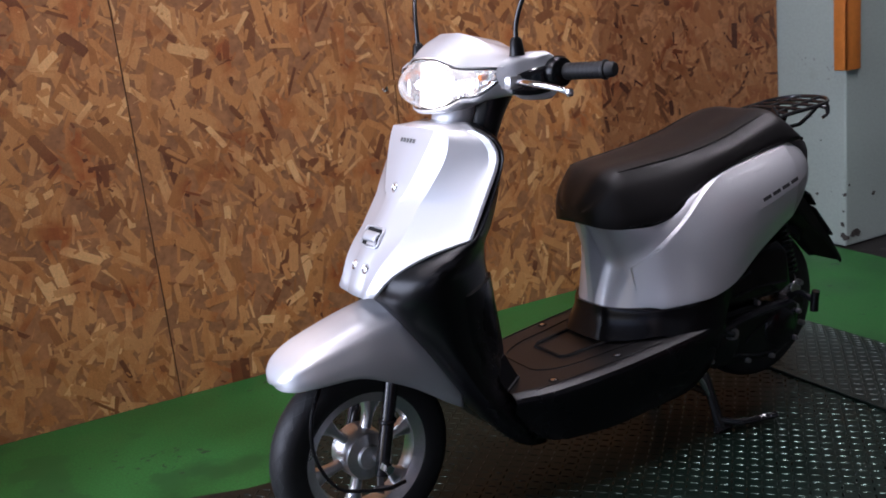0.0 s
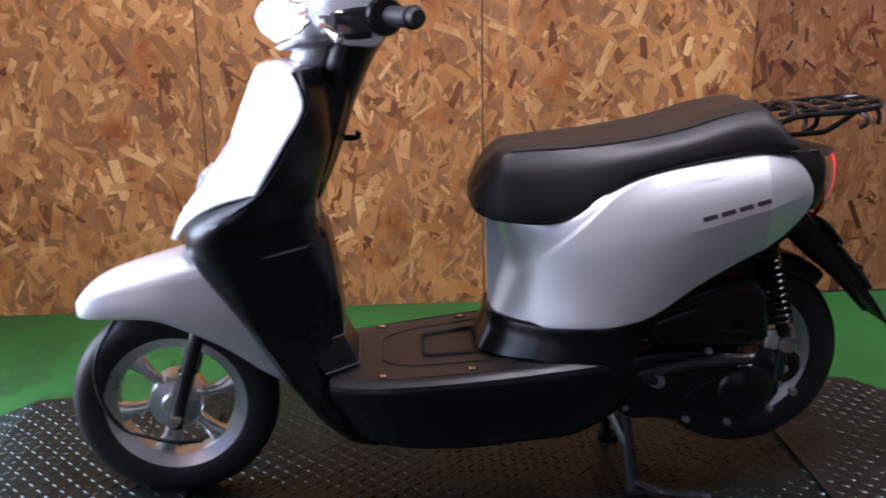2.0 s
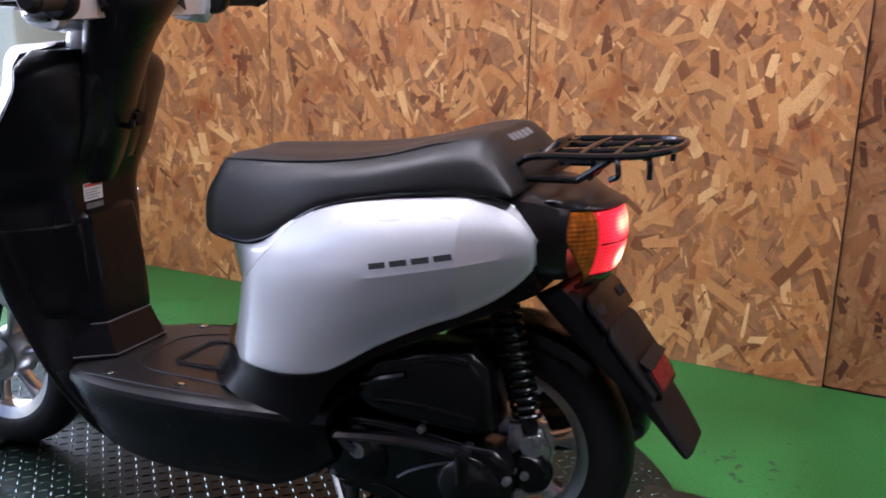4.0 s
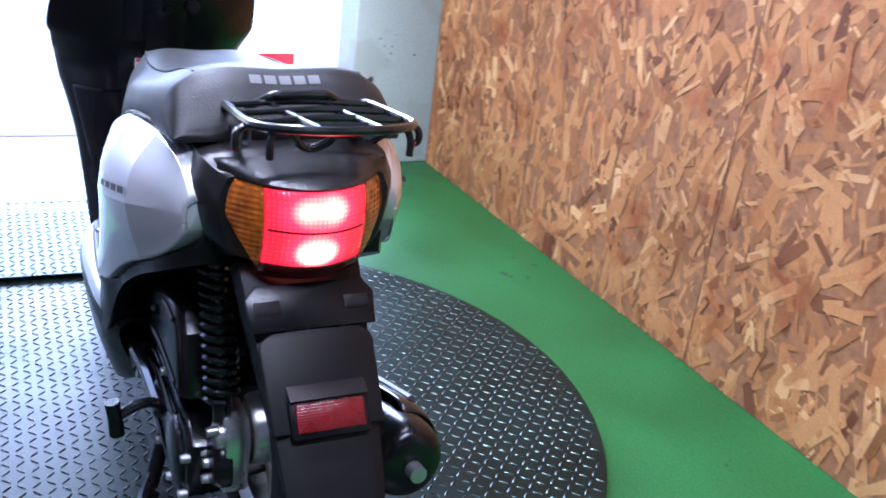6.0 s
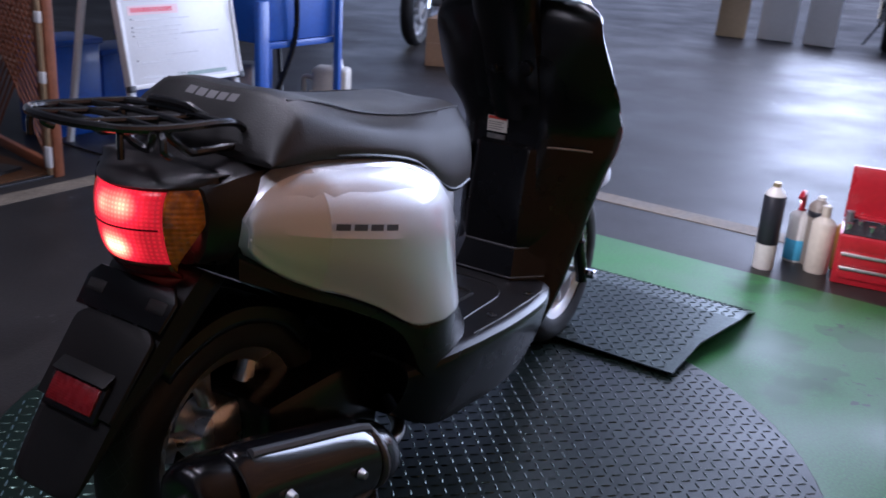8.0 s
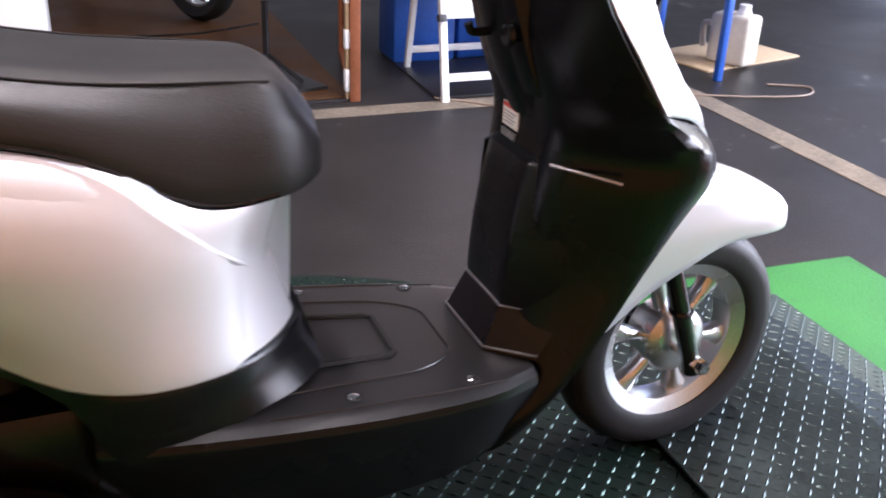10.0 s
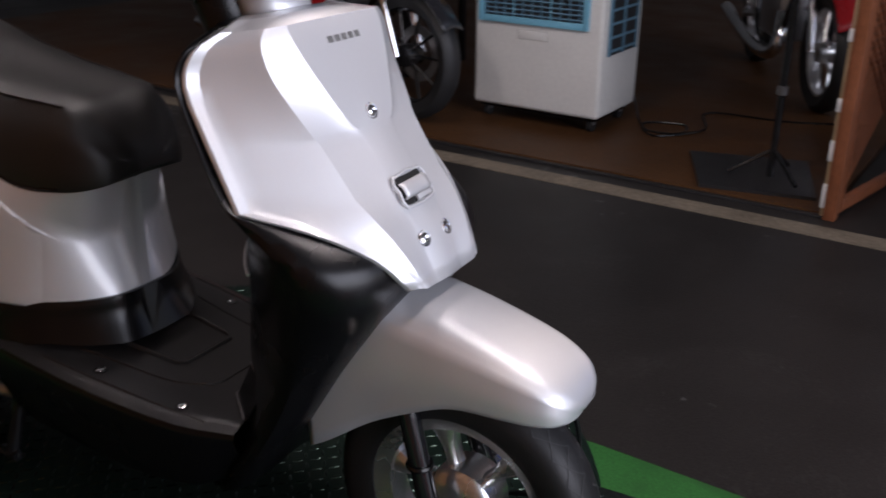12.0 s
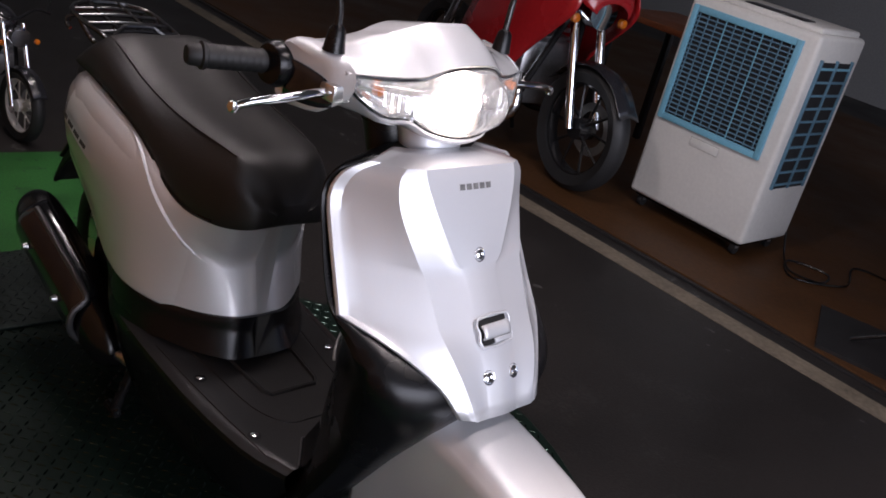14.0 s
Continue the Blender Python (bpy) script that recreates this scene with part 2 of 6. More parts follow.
specks(ASPHALT, 75, 0.345, (0.026, 0.0235, 0.022))
specks(ASPHALT, 9, 0.33, (0.0215, 0.019, 0.0175))
specks(ASPHALT, 22, 0.395, (0.07, 0.068, 0.065))
specks(GREYWALL, 5, 0.29, (0.31, 0.365, 0.325))
specks(GREYWALL, 60, 0.405, (0.22, 0.24, 0.21))
specks(GREEN, 3.0, 0.285, (0.0125, 0.085, 0.017))
specks(GREEN, 7, 0.33, (0.0145, 0.098, 0.020))
specks(GREEN, 30, 0.39, (0.015, 0.05, 0.02))
specks(PLATE, 7, 0.37, (0.045, 0.040, 0.034))


def structure(name, bm, material, label, smooth=False):
    return part(name, bm, material, None, label, smooth, "", "structure")


ground = structure("ground", box(-60, 60, -60, 60, -0.12, -0.024), ASPHALT, "dark worn asphalt-like workshop floor with dust and scuffs")
structure("green_floor", prism([(-1.53, -0.545), (-0.6, -0.562), (0.9, -0.52), (1.82, -0.46), (1.93, 1.19), (-1.53, 1.19)], -0.03, -0.018, axis="z"), GREEN,
          "green painted floor area along the chipboard wall")

# turntable
CX, CY, CR = 0.05, 0.01, 0.83
turntable = thing("turntable", "round green-painted steel chequer plate turntable, worn, under the scooter", "turntable")
part("deck", lathe([(CR, -0.017), (CR, -0.001), (CR - 0.002, 0.0)], "z", 96, (CX, CY, 0)), GREENPLATE, turntable, smooth=False)


def treads(inside, x0, x1, y0, y1, pitch, z, length=0.022, width=0.0048, high=0.0016, angle=0.0):
    """Raised lens-shaped bars in two crossing directions."""
    bm = bmesh.new()
    k = 0
    nx, ny = int((x1 - x0) / pitch), int((y1 - y0) / pitch)
    for i in range(nx + 1):
        for j in range(ny + 1):
            x, y = x0 + i * pitch, y0 + j * pitch
            a = angle + (radians(45) if (i + j) % 2 else radians(-45))
            if not inside(x, y):
                continue
            ca, sa = math.cos(a), math.sin(a)
            zz = z(x, y)
            L, W = length / 2, width / 2
            pts = [(-L, 0, 0), (-L * 0.55, W, 0), (L * 0.55, W, 0), (L, 0, 0), (L * 0.55, -W, 0), (-L * 0.55, -W, 0), (-L * 0.6, 0, high), (L * 0.6, 0, high)]
            v = [bm.verts.new((x + ca * p - sa * q, y + sa * p + ca * q, zz + h)) for p, q, h in pts]
            for f in ((0, 1, 6), (1, 2, 7, 6), (2, 3, 7), (3, 4, 7), (4, 5, 6, 7), (5, 0, 6)):
                bm.faces.new([v[t] for t in f])
    return bm


tagged(part("tread", treads(lambda x, y: math.hypot(x - CX, y - CY) < CR - 0.012, CX - CR, CX + CR, CY - CR, CY + CR, 0.0235, lambda x, y: 0.0), GREENTREAD, turntable), kind="stuff")

# ramp plates before and behind the turntable
def ramp_plate(name, side, label):
    ramp = thing(name, label, "ramp plate", group="ramp plates")
    prof = ((0.60, 0.014), (0.98, 0.040), (1.06, 0.036), (1.20, -0.014)) if side < 0 else ((0.71, 0.008), (0.90, 0.012), (1.0, 0.012), (1.13, -0.014))
    near, far, edge = prof[0][0], prof[-1][0], 0.40 if side < 0 else 0.43

    def half(x):
        if side < 0 and x < 0.97:
            return edge - 0.04
        return edge - max(0.0, x - (far - 0.15)) * (0.1 if side < 0 else 0.55)

    def high(x):
        return float(np.interp(x, [p[0] for p in prof], [p[1] for p in prof]))
    xs = [near, 0.5 * (near + prof[1][0]), prof[1][0], prof[2][0], far]
    bm = bmesh.new()
    grid = [[bm.verts.new((side * x, y * half(x) + 0.0, high(x))) for y in (-1, -0.5, 0, 0.5, 1)] for x in xs]
    for i in range(len(xs) - 1):
        for j in range(4):
            bm.faces.new((grid[i][j], grid[i][j + 1], grid[i + 1][j + 1], grid[i + 1][j]))
    solidify(part("plate", bm, PLATE, ramp, smooth=False), 0.004, -1 if side > 0 else -1)
    tagged(part("tread", treads(lambda x, y: near + 0.012 < abs(x) < far - 0.012 and abs(y) < half(abs(x)) - 0.012, -far if side < 0 else near, -near if side < 0 else far, -0.45, 0.45, 0.0235, lambda x, y: high(abs(x)) + 0.0003), TREAD, ramp), kind="stuff")
    ramp.location = (0, -0.03 if side < 0 else -0.01, 0)
    return ramp


ramp_plate("ramp_plate", -1, "grey steel chequer ramp plate with bent outer end, before the turntable")
ramp_plate("ramp_plate", 1, "grey steel chequer ramp plate lying behind the turntable")

# OSB wall
def strand_wall(name, x0, x1, z0, z1, y, seed, label, tone):
    wall = structure(name, box(x0, x1, y, y + 0.012, z0, z1), OSBBASE, label)
    rnd = random.Random(seed)
    verts, faces = [], []
    area = (x1 - x0) * (z1 - z0)
    for i in range(int(area * 1500)):
        big = rnd.random()
        if big < 0.10:
            L, W = rnd.uniform(0.08, 0.15), rnd.uniform(0.022, 0.042)
        elif big < 0.55:
            L, W = rnd.uniform(0.03, 0.11), rnd.uniform(0.007, 0.026)
        else:
            L, W = rnd.uniform(0.008, 0.040), rnd.uniform(0.002, 0.009)
        a = rnd.gauss(math.pi / 2, 0.75)
        cx, cz = rnd.uniform(x0, x1), rnd.uniform(z0, z1)
        d = -0.0002 - rnd.random() * 0.0022
        ca, sa = math.cos(a), math.sin(a)
        tilt = rnd.uniform(-0.0004, 0.0004)
        b = len(verts)
        pts = [(-L / 2, rnd.uniform(-.5, .1) * W), (-L / 2 * rnd.uniform(.8, 1), W / 2), (L / 2 * rnd.uniform(.8, 1), W / 2 * rnd.uniform(.6, 1)), (L / 2, rnd.uniform(-.2, .3) * W), (L / 2 * rnd.uniform(.75, 1), -W / 2), (-L / 2 * rnd.uniform(.75, 1), -W / 2 * rnd.uniform(.7, 1))]
        ok = True
        for p, q in pts:
            X, Z = cx + ca * p - sa * q, cz + sa * p + ca * q
            X, Z = min(max(X, x0 + .001), x1 - .001), min(max(Z, z0), z1)
            verts.append((X, y + d + tilt * p / L, Z))
        faces.append(tuple(range(b, b + 6)))
    me = bpy.data.meshes.new("strand")
    me.from_pydata(verts, [], faces)
    me.materials.append(tone)
    ob = new("strand", me)
    ob.parent = wall
    tagged(ob, kind="stuff")
    return wall


def strand_material(name, dark, mid, light, warm=1.0):
    m = mat(name, (1, 1, 1), 0.62, vary=0.30, vscale=2.2, bump=0.25, bscale=350)
    n, l = m.node_tree.nodes, m.node_tree.links
    geo, ramp = n.new("ShaderNodeNewGeometry"), n.new("ShaderNodeValToRGB")
    cr = ramp.color_ramp
    cr.elements[0].position, cr.elements[0].color = 0.0, (*dark, 1)
    cr.elements[1].position, cr.elements[1].color = 1.0, (*light, 1)
    e = cr.elements.new(0.12)
    e.color = (*[0.5 * (a + b) for a, b in zip(dark, mid)], 1)
    e = cr.elements.new(0.30)
    e.color = (*mid, 1)
    e = cr.elements.new(0.88)
    e.color = (*[0.7 * a + 0.3 * b for a, b in zip(mid, light)], 1)
    l.new(geo.outputs["Random Per Island"], ramp.inputs[0])
    # grain along the strands
    co, mp, gr = n.new("ShaderNodeTexCoord"), n.new("ShaderNodeMapping"), n.new("ShaderNodeTexNoise")
    mp.inputs["Scale"].default_value = (160, 1, 22)
    gr.inputs["Scale"].default_value = 1.0
    l.new(co.outputs["Object"], mp.inputs[0])
    l.new(mp.outputs[0], gr.inputs["Vector"])
    mr = n.new("ShaderNodeMapRange")
    mr.inputs[3].default_value, mr.inputs[4].default_value = 0.86, 1.12
    l.new(gr.outputs[0], mr.inputs[0])
    sc = n.new("ShaderNodeVectorMath")
    sc.operation = "SCALE"
    l.new(ramp.outputs[0], sc.inputs[0])
    l.new(mr.outputs[0], sc.inputs["Scale"])
    mulv = [x for x in n if x.type == "VECT_MATH" and x.operation == "SCALE" and x is not sc][0]
    # redder and browner patches of wood
    no, nr, tint = n.new("ShaderNodeTexNoise"), n.new("ShaderNodeMapRange"), n.new("ShaderNodeMix")
    no.inputs["Scale"].default_value, no.inputs["Detail"].default_value = 7.0, 4
    l.new(co.outputs["Object"], no.inputs["Vector"])
    nr.inputs[1].default_value, nr.inputs[2].default_value = 0.52, 0.70
    l.new(no.outputs[0], nr.inputs[0])
    tint.data_type, tint.blend_type = "RGBA", "MULTIPLY"
    tint.inputs[7].default_value = (0.70, 0.46, 0.32, 1)
    l.new(nr.outputs[0], tint.inputs[0])
    l.new(sc.outputs[0], tint.inputs[6])
    l.new(tint.outputs[2], mulv.inputs[0])
    return m


STRAND = strand_material("osb_strands", (0.150, 0.048, 0.014), (0.475, 0.198, 0.054), (0.74, 0.43, 0.175))
STRAND2 = strand_material("osb_strands_darker", (0.060, 0.016, 0.006), (0.26, 0.098, 0.030), (0.40, 0.19, 0.072))
strand_wall("wall_osb", -1.53, -0.772, -0.018, 2.4, WALL_Y, 1, "oriented strand board sheet wall with coarse tan wood chips", STRAND)
strand_wall("wall_osb_middle", -0.769, 0.117, -0.018, 2.4, WALL_Y, 2, "oriented strand board sheet wall with coarse tan wood chips", STRAND)
strand_wall("wall_osb_right", 0.120, 0.987, -0.018, 2.4, WALL_Y, 3, "oriented strand board sheet wall with coarse tan wood chips", STRAND)
strand_wall("wall_osb_dark", 0.990, 1.93, -0.018, 2.4, WALL_Y + 0.012, 4, "redder darker oriented strand board sheet beside the lighter ones", STRAND2)
structure("wall_backing", box(-1.53, 2.4, WALL_Y + 0.03, WALL_Y + 0.15, -0.02, 4.8), PLAINWALL, "plain wall behind the chipboard sheets")
structure("pillar_front", box(-1.72, -1.534, 0.864, WALL_Y + 0.15, -0.02, 4.8, 0.006), GREYWALL, "grey-green painted concrete pillar at the shop front with chipped edge")
pillar = structure("pillar_rear", box(1.935, 2.7, 0.855, WALL_Y + 0.15, -0.02, 4.8, 0.008), GREYWALL, "pale grey-green painted pillar with chipped corner")
CHIP = mat("bare_chip", (0.05, 0.045, 0.04), 0.9, vary=0.4, vscale=40)
ORANGE = mat("orange_guard", (0.62, 0.20, 0.035), 0.45, vary=0.15, vscale=6)
guard_bar = thing("corner_guard", "orange plastic corner guard fixed on the grey pillar", "corner guard")
part("guard_strip", box(1.925, 1.936, 0.835, 0.905, 0.71, 2.1, 0.004), ORANGE, guard_bar)
part("guard_strip", box(1.925, 2.0, 0.835, 0.852, 0.71, 2.1, 0.004), ORANGE, guard_bar)


def chips(name, spots, parent):
    """Small irregular patches where the paint has come off: (x, y, z, size, face axis)."""
    rnd = random.Random(5)
    for x, y, z, r, axis in spots:
        k = 9
        poly = []
        for i in range(k):
            a = 2 * math.pi * i / k
            rr = r * rnd.uniform(0.5, 1.1)
            poly.append((rr * math.cos(a), rr * math.sin(a) * rnd.uniform(0.6, 1.1)))
        if axis == "x":
            bm = prism([(y + a, z + b) for a, b in poly], x - 0.0015, x + 0.004, axis="x")
        else:
            bm = prism([(x + a, z + b) for a, b in poly], y - 0.0015, y + 0.004)
        part(name, bm, CHIP, parent, smooth=False)


chips("paint_chip", ((1.935, 0.862, 0.02, 0.022, "x"), (1.935, 0.87, 0.075, 0.014, "x"), (1.935, 0.865, 0.13, 0.007, "x"), (1.935, 0.86, 0.20, 0.012, "x"), (1.935, 1.0, 0.19, 0.009, "x"), (1.935, 1.03, 0.52, 0.007, "x"), (1.935, 0.98, 0.42, 0.005, "x"), (1.99, 0.855, 0.03, 0.03, "y"), (2.10, 0.855, 0.18, 0.012, "y"), (1.955, 0.855, 0.24, 0.006, "y")), pillar)
front_pillar = bpy.data.objects["pillar_front"]
chips("paint_chip", ((-1.5345, 0.93, 0.30, 0.018, "x"), (-1.5345, 1.03, 0.08, 0.006, "x"), (-1.5345, 1.1, 0.40, 0.006, "x")), front_pillar)

# far walls and ceiling that close the hall
structure("wall_far_left", box(-9, 7, -8.2, -8.0, -0.02, 4.8), PLAINWALL, "dim far workshop wall")
structure("wall_back", box(7, 7.2, -8.2, 6, -0.02, 4.8), PLAINWALL, "dim back wall of the workshop")
structure("wall_side", box(2.5, 7, WALL_Y + 0.6, WALL_Y + 0.8, -0.02, 4.8), PLAINWALL, "dim side wall of the workshop")
structure("ceiling", box(-8.0, 7.2, -8.2, 6, 4.8, 4.9), PLAINWALL, "plain workshop ceiling")
structure("floor_line", box(-2.05, 4.5, -2.10, -1.998, -0.03, -0.0215), BEIGE, "worn beige painted line on the dark floor")
structure("floor_line_cross", box(-2.06, -1.95, -1.998, 3.5, -0.03, -0.0215), BEIGE, "worn beige painted line across the dark floor")
structure("floor_line_far", box(-2.06, -1.95, -5.5, -2.10, -0.03, -0.0215), BEIGE, "worn beige painted line on the dark floor")
structure("brown_floor", box(-0.66, 5, -7, -2.20, -0.03, -0.008), BROWNFLOOR, "dark brown boarded floor of the adjoining bay")
structure("dark_strip", box(-0.66, 5, -2.20, -2.175, -0.03, -0.014, 0.003), FLOORB, "dark strip before the brown floor")
FIXTURE = mat("white_fixture", (0.8, 0.8, 0.8), 0.5)
LITTUBE = mat("lit_tube", (1, 1, 1), 0.4, emit=(1.0, 0.95, 0.86), power=9)
for tx, ty, _ in TUBES:
    fx = thing("ceiling_light", "white fluorescent ceiling batten with two lit tubes", "ceiling light", pose(tx, ty, 2.66), group="ceiling lights")
    part("casing", box(-0.06, 0.06, -0.62, 0.62, 0.0, 0.05, 0.006), FIXTURE, fx)
    for q in (-0.035, 0.035):
        part("tube", tube([(q, -0.59, -0.018), (q, 0.59, -0.018)], 0.013, 10, 1), LITTUBE, fx)
    for q in (-0.4, 0.4):
        part("rod", tube([(0, q, 0.05), (0, q, 2.14)], 0.006, 6, 1), STEEL, fx)

# ---- the scooter ----
from mathutils.bvhtree import BVHTree

SCOOTER_POSE = pose(0, -0.003, 0, 0, 0, 1.5)
scooter = thing("scooter", "silver motor scooter with black seat on its centre stand, lamps lit", "scooter", SCOOTER_POSE)


def ribbed(m, scale, strength, axis="Z"):
    """Fine ribs, as in a moulded lens."""
    n, l = m.node_tree.nodes, m.node_tree.links
    co, a, b, mx, bp = n.new("ShaderNodeTexCoord"), n.new("ShaderNodeTexWave"), n.new("ShaderNodeTexWave"), n.new("ShaderNodeMath"), n.new("ShaderNodeBump")
    a.bands_direction, b.bands_direction = "Y", "Z"
    for w in (a, b):
        w.inputs["Scale"].default_value = scale
        l.new(co.outputs["Object"], w.inputs["Vector"])
    l.new(a.outputs[1], mx.inputs[0])
    l.new(b.outputs[1], mx.inputs[1])
    bp.inputs["Strength"].default_value, bp.inputs["Distance"].default_value = strength, 0.002
    l.new(mx.outputs[0], bp.inputs["Height"])
    l.new(bp.outputs[0], n["Principled BSDF"].inputs["Normal"])
    return m


def hot_spots(m, spots, base, colour, core, prisms=55):
    """Lamp glow painted into emission: strongest in front of each bulb's place."""
    n, l = m.node_tree.nodes, m.node_tree.links
    b = n["Principled BSDF"]
    co = n.new("ShaderNodeTexCoord")
    total = None
    for place, reach, power in spots:
        d, mr, pw = n.new("ShaderNodeVectorMath"), n.new("ShaderNodeMapRange"), n.new("ShaderNodeMath")
        d.operation = "DISTANCE"
        d.inputs[1].default_value = place
        l.new(co.outputs["Object"], d.inputs[0])
        mr.inputs[1].default_value, mr.inputs[2].default_value = 0.0, reach
        mr.inputs[3].default_value, mr.inputs[4].default_value = 1.0, 0.0
        mr.clamp = True
        l.new(d.outputs["Value"], mr.inputs[0])
        pw.operation = "POWER"
        pw.inputs[1].default_value = 2.2
        l.new(mr.outputs[0], pw.inputs[0])
        ml = n.new("ShaderNodeMath")
        ml.operation = "MULTIPLY_ADD"
        ml.inputs[1].default_value = power
        ml.inputs[2].default_value = base if total is None else 0.0
        l.new(pw.outputs[0], ml.inputs[0])
        if total is not None:
            l.new(total, ml.inputs[2])
        total = ml.outputs[0]
    mix = n.new("ShaderNodeMix")
    mix.data_type = "RGBA"
    mix.inputs[6].default_value, mix.inputs[7].default_value = (*colour, 1), (*core, 1)
    mr = n.new("ShaderNodeMapRange")
    mr.inputs[1].default_value, mr.inputs[2].default_value = base + 1.2, base + 5.0
    l.new(total, mr.inputs[0])
    l.new(mr.outputs[0], mix.inputs[0])
    # small squares painted into the glow, as moulded prisms would scatter it
    wy, wz, pr, ps_ = n.new("ShaderNodeTexWave"), n.new("ShaderNodeTexWave"), n.new("ShaderNodeMath"), n.new("ShaderNodeMapRange")
    wy.bands_direction, wz.bands_direction = "Y", "Z"
    for w in (wy, wz):
        w.inputs["Scale"].default_value, w.inputs["Distortion"].default_value = prisms, 0.6
        l.new(co.outputs["Object"], w.inputs["Vector"])
    pr.operation = "MULTIPLY"
    l.new(wy.outputs[1], pr.inputs[0])
    l.new(wz.outputs[1], pr.inputs[1])
    ps_.inputs[3].default_value, ps_.inputs[4].default_value = 0.78, 1.4
    l.new(pr.outputs[0], ps_.inputs[0])
    out = n.new("ShaderNodeMath")
    out.operation = "MULTIPLY"
    l.new(total, out.inputs[0])
    l.new(ps_.outputs[0], out.inputs[1])
    l.new(mix.outputs[2], b.inputs["Emission Color"])
    l.new(out.outputs[0], b.inputs["Emission Strength"])
    return m


RED = ribbed(mat("red_lens", (0.45, 0.008, 0.014), 0.12, coat=0.5), 60, 0.25)
# no bulbs behind this lens; their hot spots are painted into its emission
hot_spots(RED, (((0.722, 0.017, 0.662), 0.050, 4.0), ((0.722, -0.019, 0.660), 0.050, 3.4), ((0.722, 0.010, 0.608), 0.044, 4.0), ((0.722, -0.012, 0.607), 0.044, 4.6)), 0.50, (1.0, 0.022, 0.035), (1.0, 0.50, 0.22))
DARKRED = mat("dark_red_lens_rim", (0.10, 0.003, 0.006), 0.10, coat=0.6)
AMBER = ribbed(mat("amber_lens", (0.50, 0.120, 0.004), 0.10, coat=0.6, vary=0.6, vscale=45), 45, 0.35)
DULLRED = ribbed(mat("red_reflector", (0.17, 0.005, 0.007), 0.28, coat=0.1, vary=0.2, vscale=90), 110, 0.2)
SIGNGREY = mat("grey_marking", (0.035, 0.035, 0.038), 0.5, 0.0)
DIMGREY = mat("dim_grey_marking", (0.16, 0.16, 0.165), 0.5)
WHITEPAPER = mat("white_sticker", (0.72, 0.70, 0.66), 0.5, vary=0.06)
REDINK = mat("red_print", (0.6, 0.06, 0.04), 0.5)
GREYINK = mat("grey_print", (0.16, 0.16, 0.16), 0.5, vary=0.5, vscale=160)


def under(ob):
    """A tree of a part's faces, to lay markings on it."""
    me = ob.data
    return BVHTree.FromPolygons([v.co for v in me.vertices], [p.vertices[:] for p in me.polygons])


def marks(tree, quads, way, lift=0.0012):
    """Flat strokes laid on a surface: quads of points, dropped along a direction."""
    bm = bmesh.new()
    for q in quads:
        ring = []
        k = len(q)
        dense = []
        for i in range(k):
            a, b = Vector(q[i]), Vector(q[(i + 1) % k])
            dense += [a, a.lerp(b, 0.5)]
        for p in dense:
            hit, nrm, _, _ = tree.ray_cast(p - Vector(way) * 0.2, Vector(way))
            if hit is None:
                break
            ring.append(bm.verts.new(hit - Vector(way) * lift))
        if len(ring) == len(dense):
            bm.faces.new(ring)
    return bm


# front fender
fr = []
for x, zt, zb, w in ((-0.786, 0.415, 0.411, 0.012), (-0.7845, 0.427, 0.410, 0.034), (-0.778, 0.440, 0.410, 0.053), (-0.763, 0.457, 0.410, 0.070), (-0.738, 0.473, 0.410, 0.080), (-0.70, 0.489, 0.410, 0.085), (-0.63, 0.511, 0.405, 0.087), (-0.57, 0.528, 0.380, 0.087), (-0.50, 0.543, 0.340, 0.088), (-0.43, 0.543, 0.288, 0.087), (-0.39, 0.535, 0.262, 0.085)):
    x = -0.5 + 0.997 * (x + 0.5) if x < -0.5 else x
    zc = zt - 0.30 * min(zt - zb, 0.12)
    tuck = 1.0 if x < -0.55 else 0.93
    fr.append([(x, 0, zt), (x, 0.36 * w, zt - 0.02 * (zt - zb)), (x, 0.70 * w, zt - 0.09 * (zt - zb)), (x + 0.001, 0.93 * w, zc), (x + 0.002, w, 0.45 * zc + 0.55 * zb), (x + 0.002, w * tuck, zb)])
solidify(part("front_fender", surface(fr, 4, 4, sv=(3,), mirror=True), SILVER, scooter, "silver painted front fender"), 0.003)


def tyre_grooves(n):
    """Crossing slanted grooves of the tread, filled with dust."""
    bm = bmesh.new()
    for s, lean in ((-1, 1), (1, 1), (-1, -1), (1, -1)):
        for i in range(n):
            a0 = 2 * math.pi * (i + (0.5 if s > 0 else 0)) / n
            lo, hi = [], []
            for k in range(5):
                y = s * (0.003 + 0.0085 * k)
                rr = 0.2071 - 0.0065 * (abs(y) / 0.03) ** 2.6
                a = a0 + lean * (0.010 * k * k + 0.014 * k)
                for d, out in ((-0.0045, lo), (0.0045, hi)):
                    out.append(bm.verts.new((rr * math.cos(a + d), y, rr * math.sin(a + d))))
            for k in range(4):
                bm.faces.new((lo[k], lo[k + 1], hi[k + 1], hi[k]))
    return bm


DUSTY = mat("dusty_tyre_groove", (0.040, 0.040, 0.042), 0.7, vary=0.4, vscale=12)
GROOVE = mat("tyre_groove", (0.006, 0.006, 0.006), 0.9)


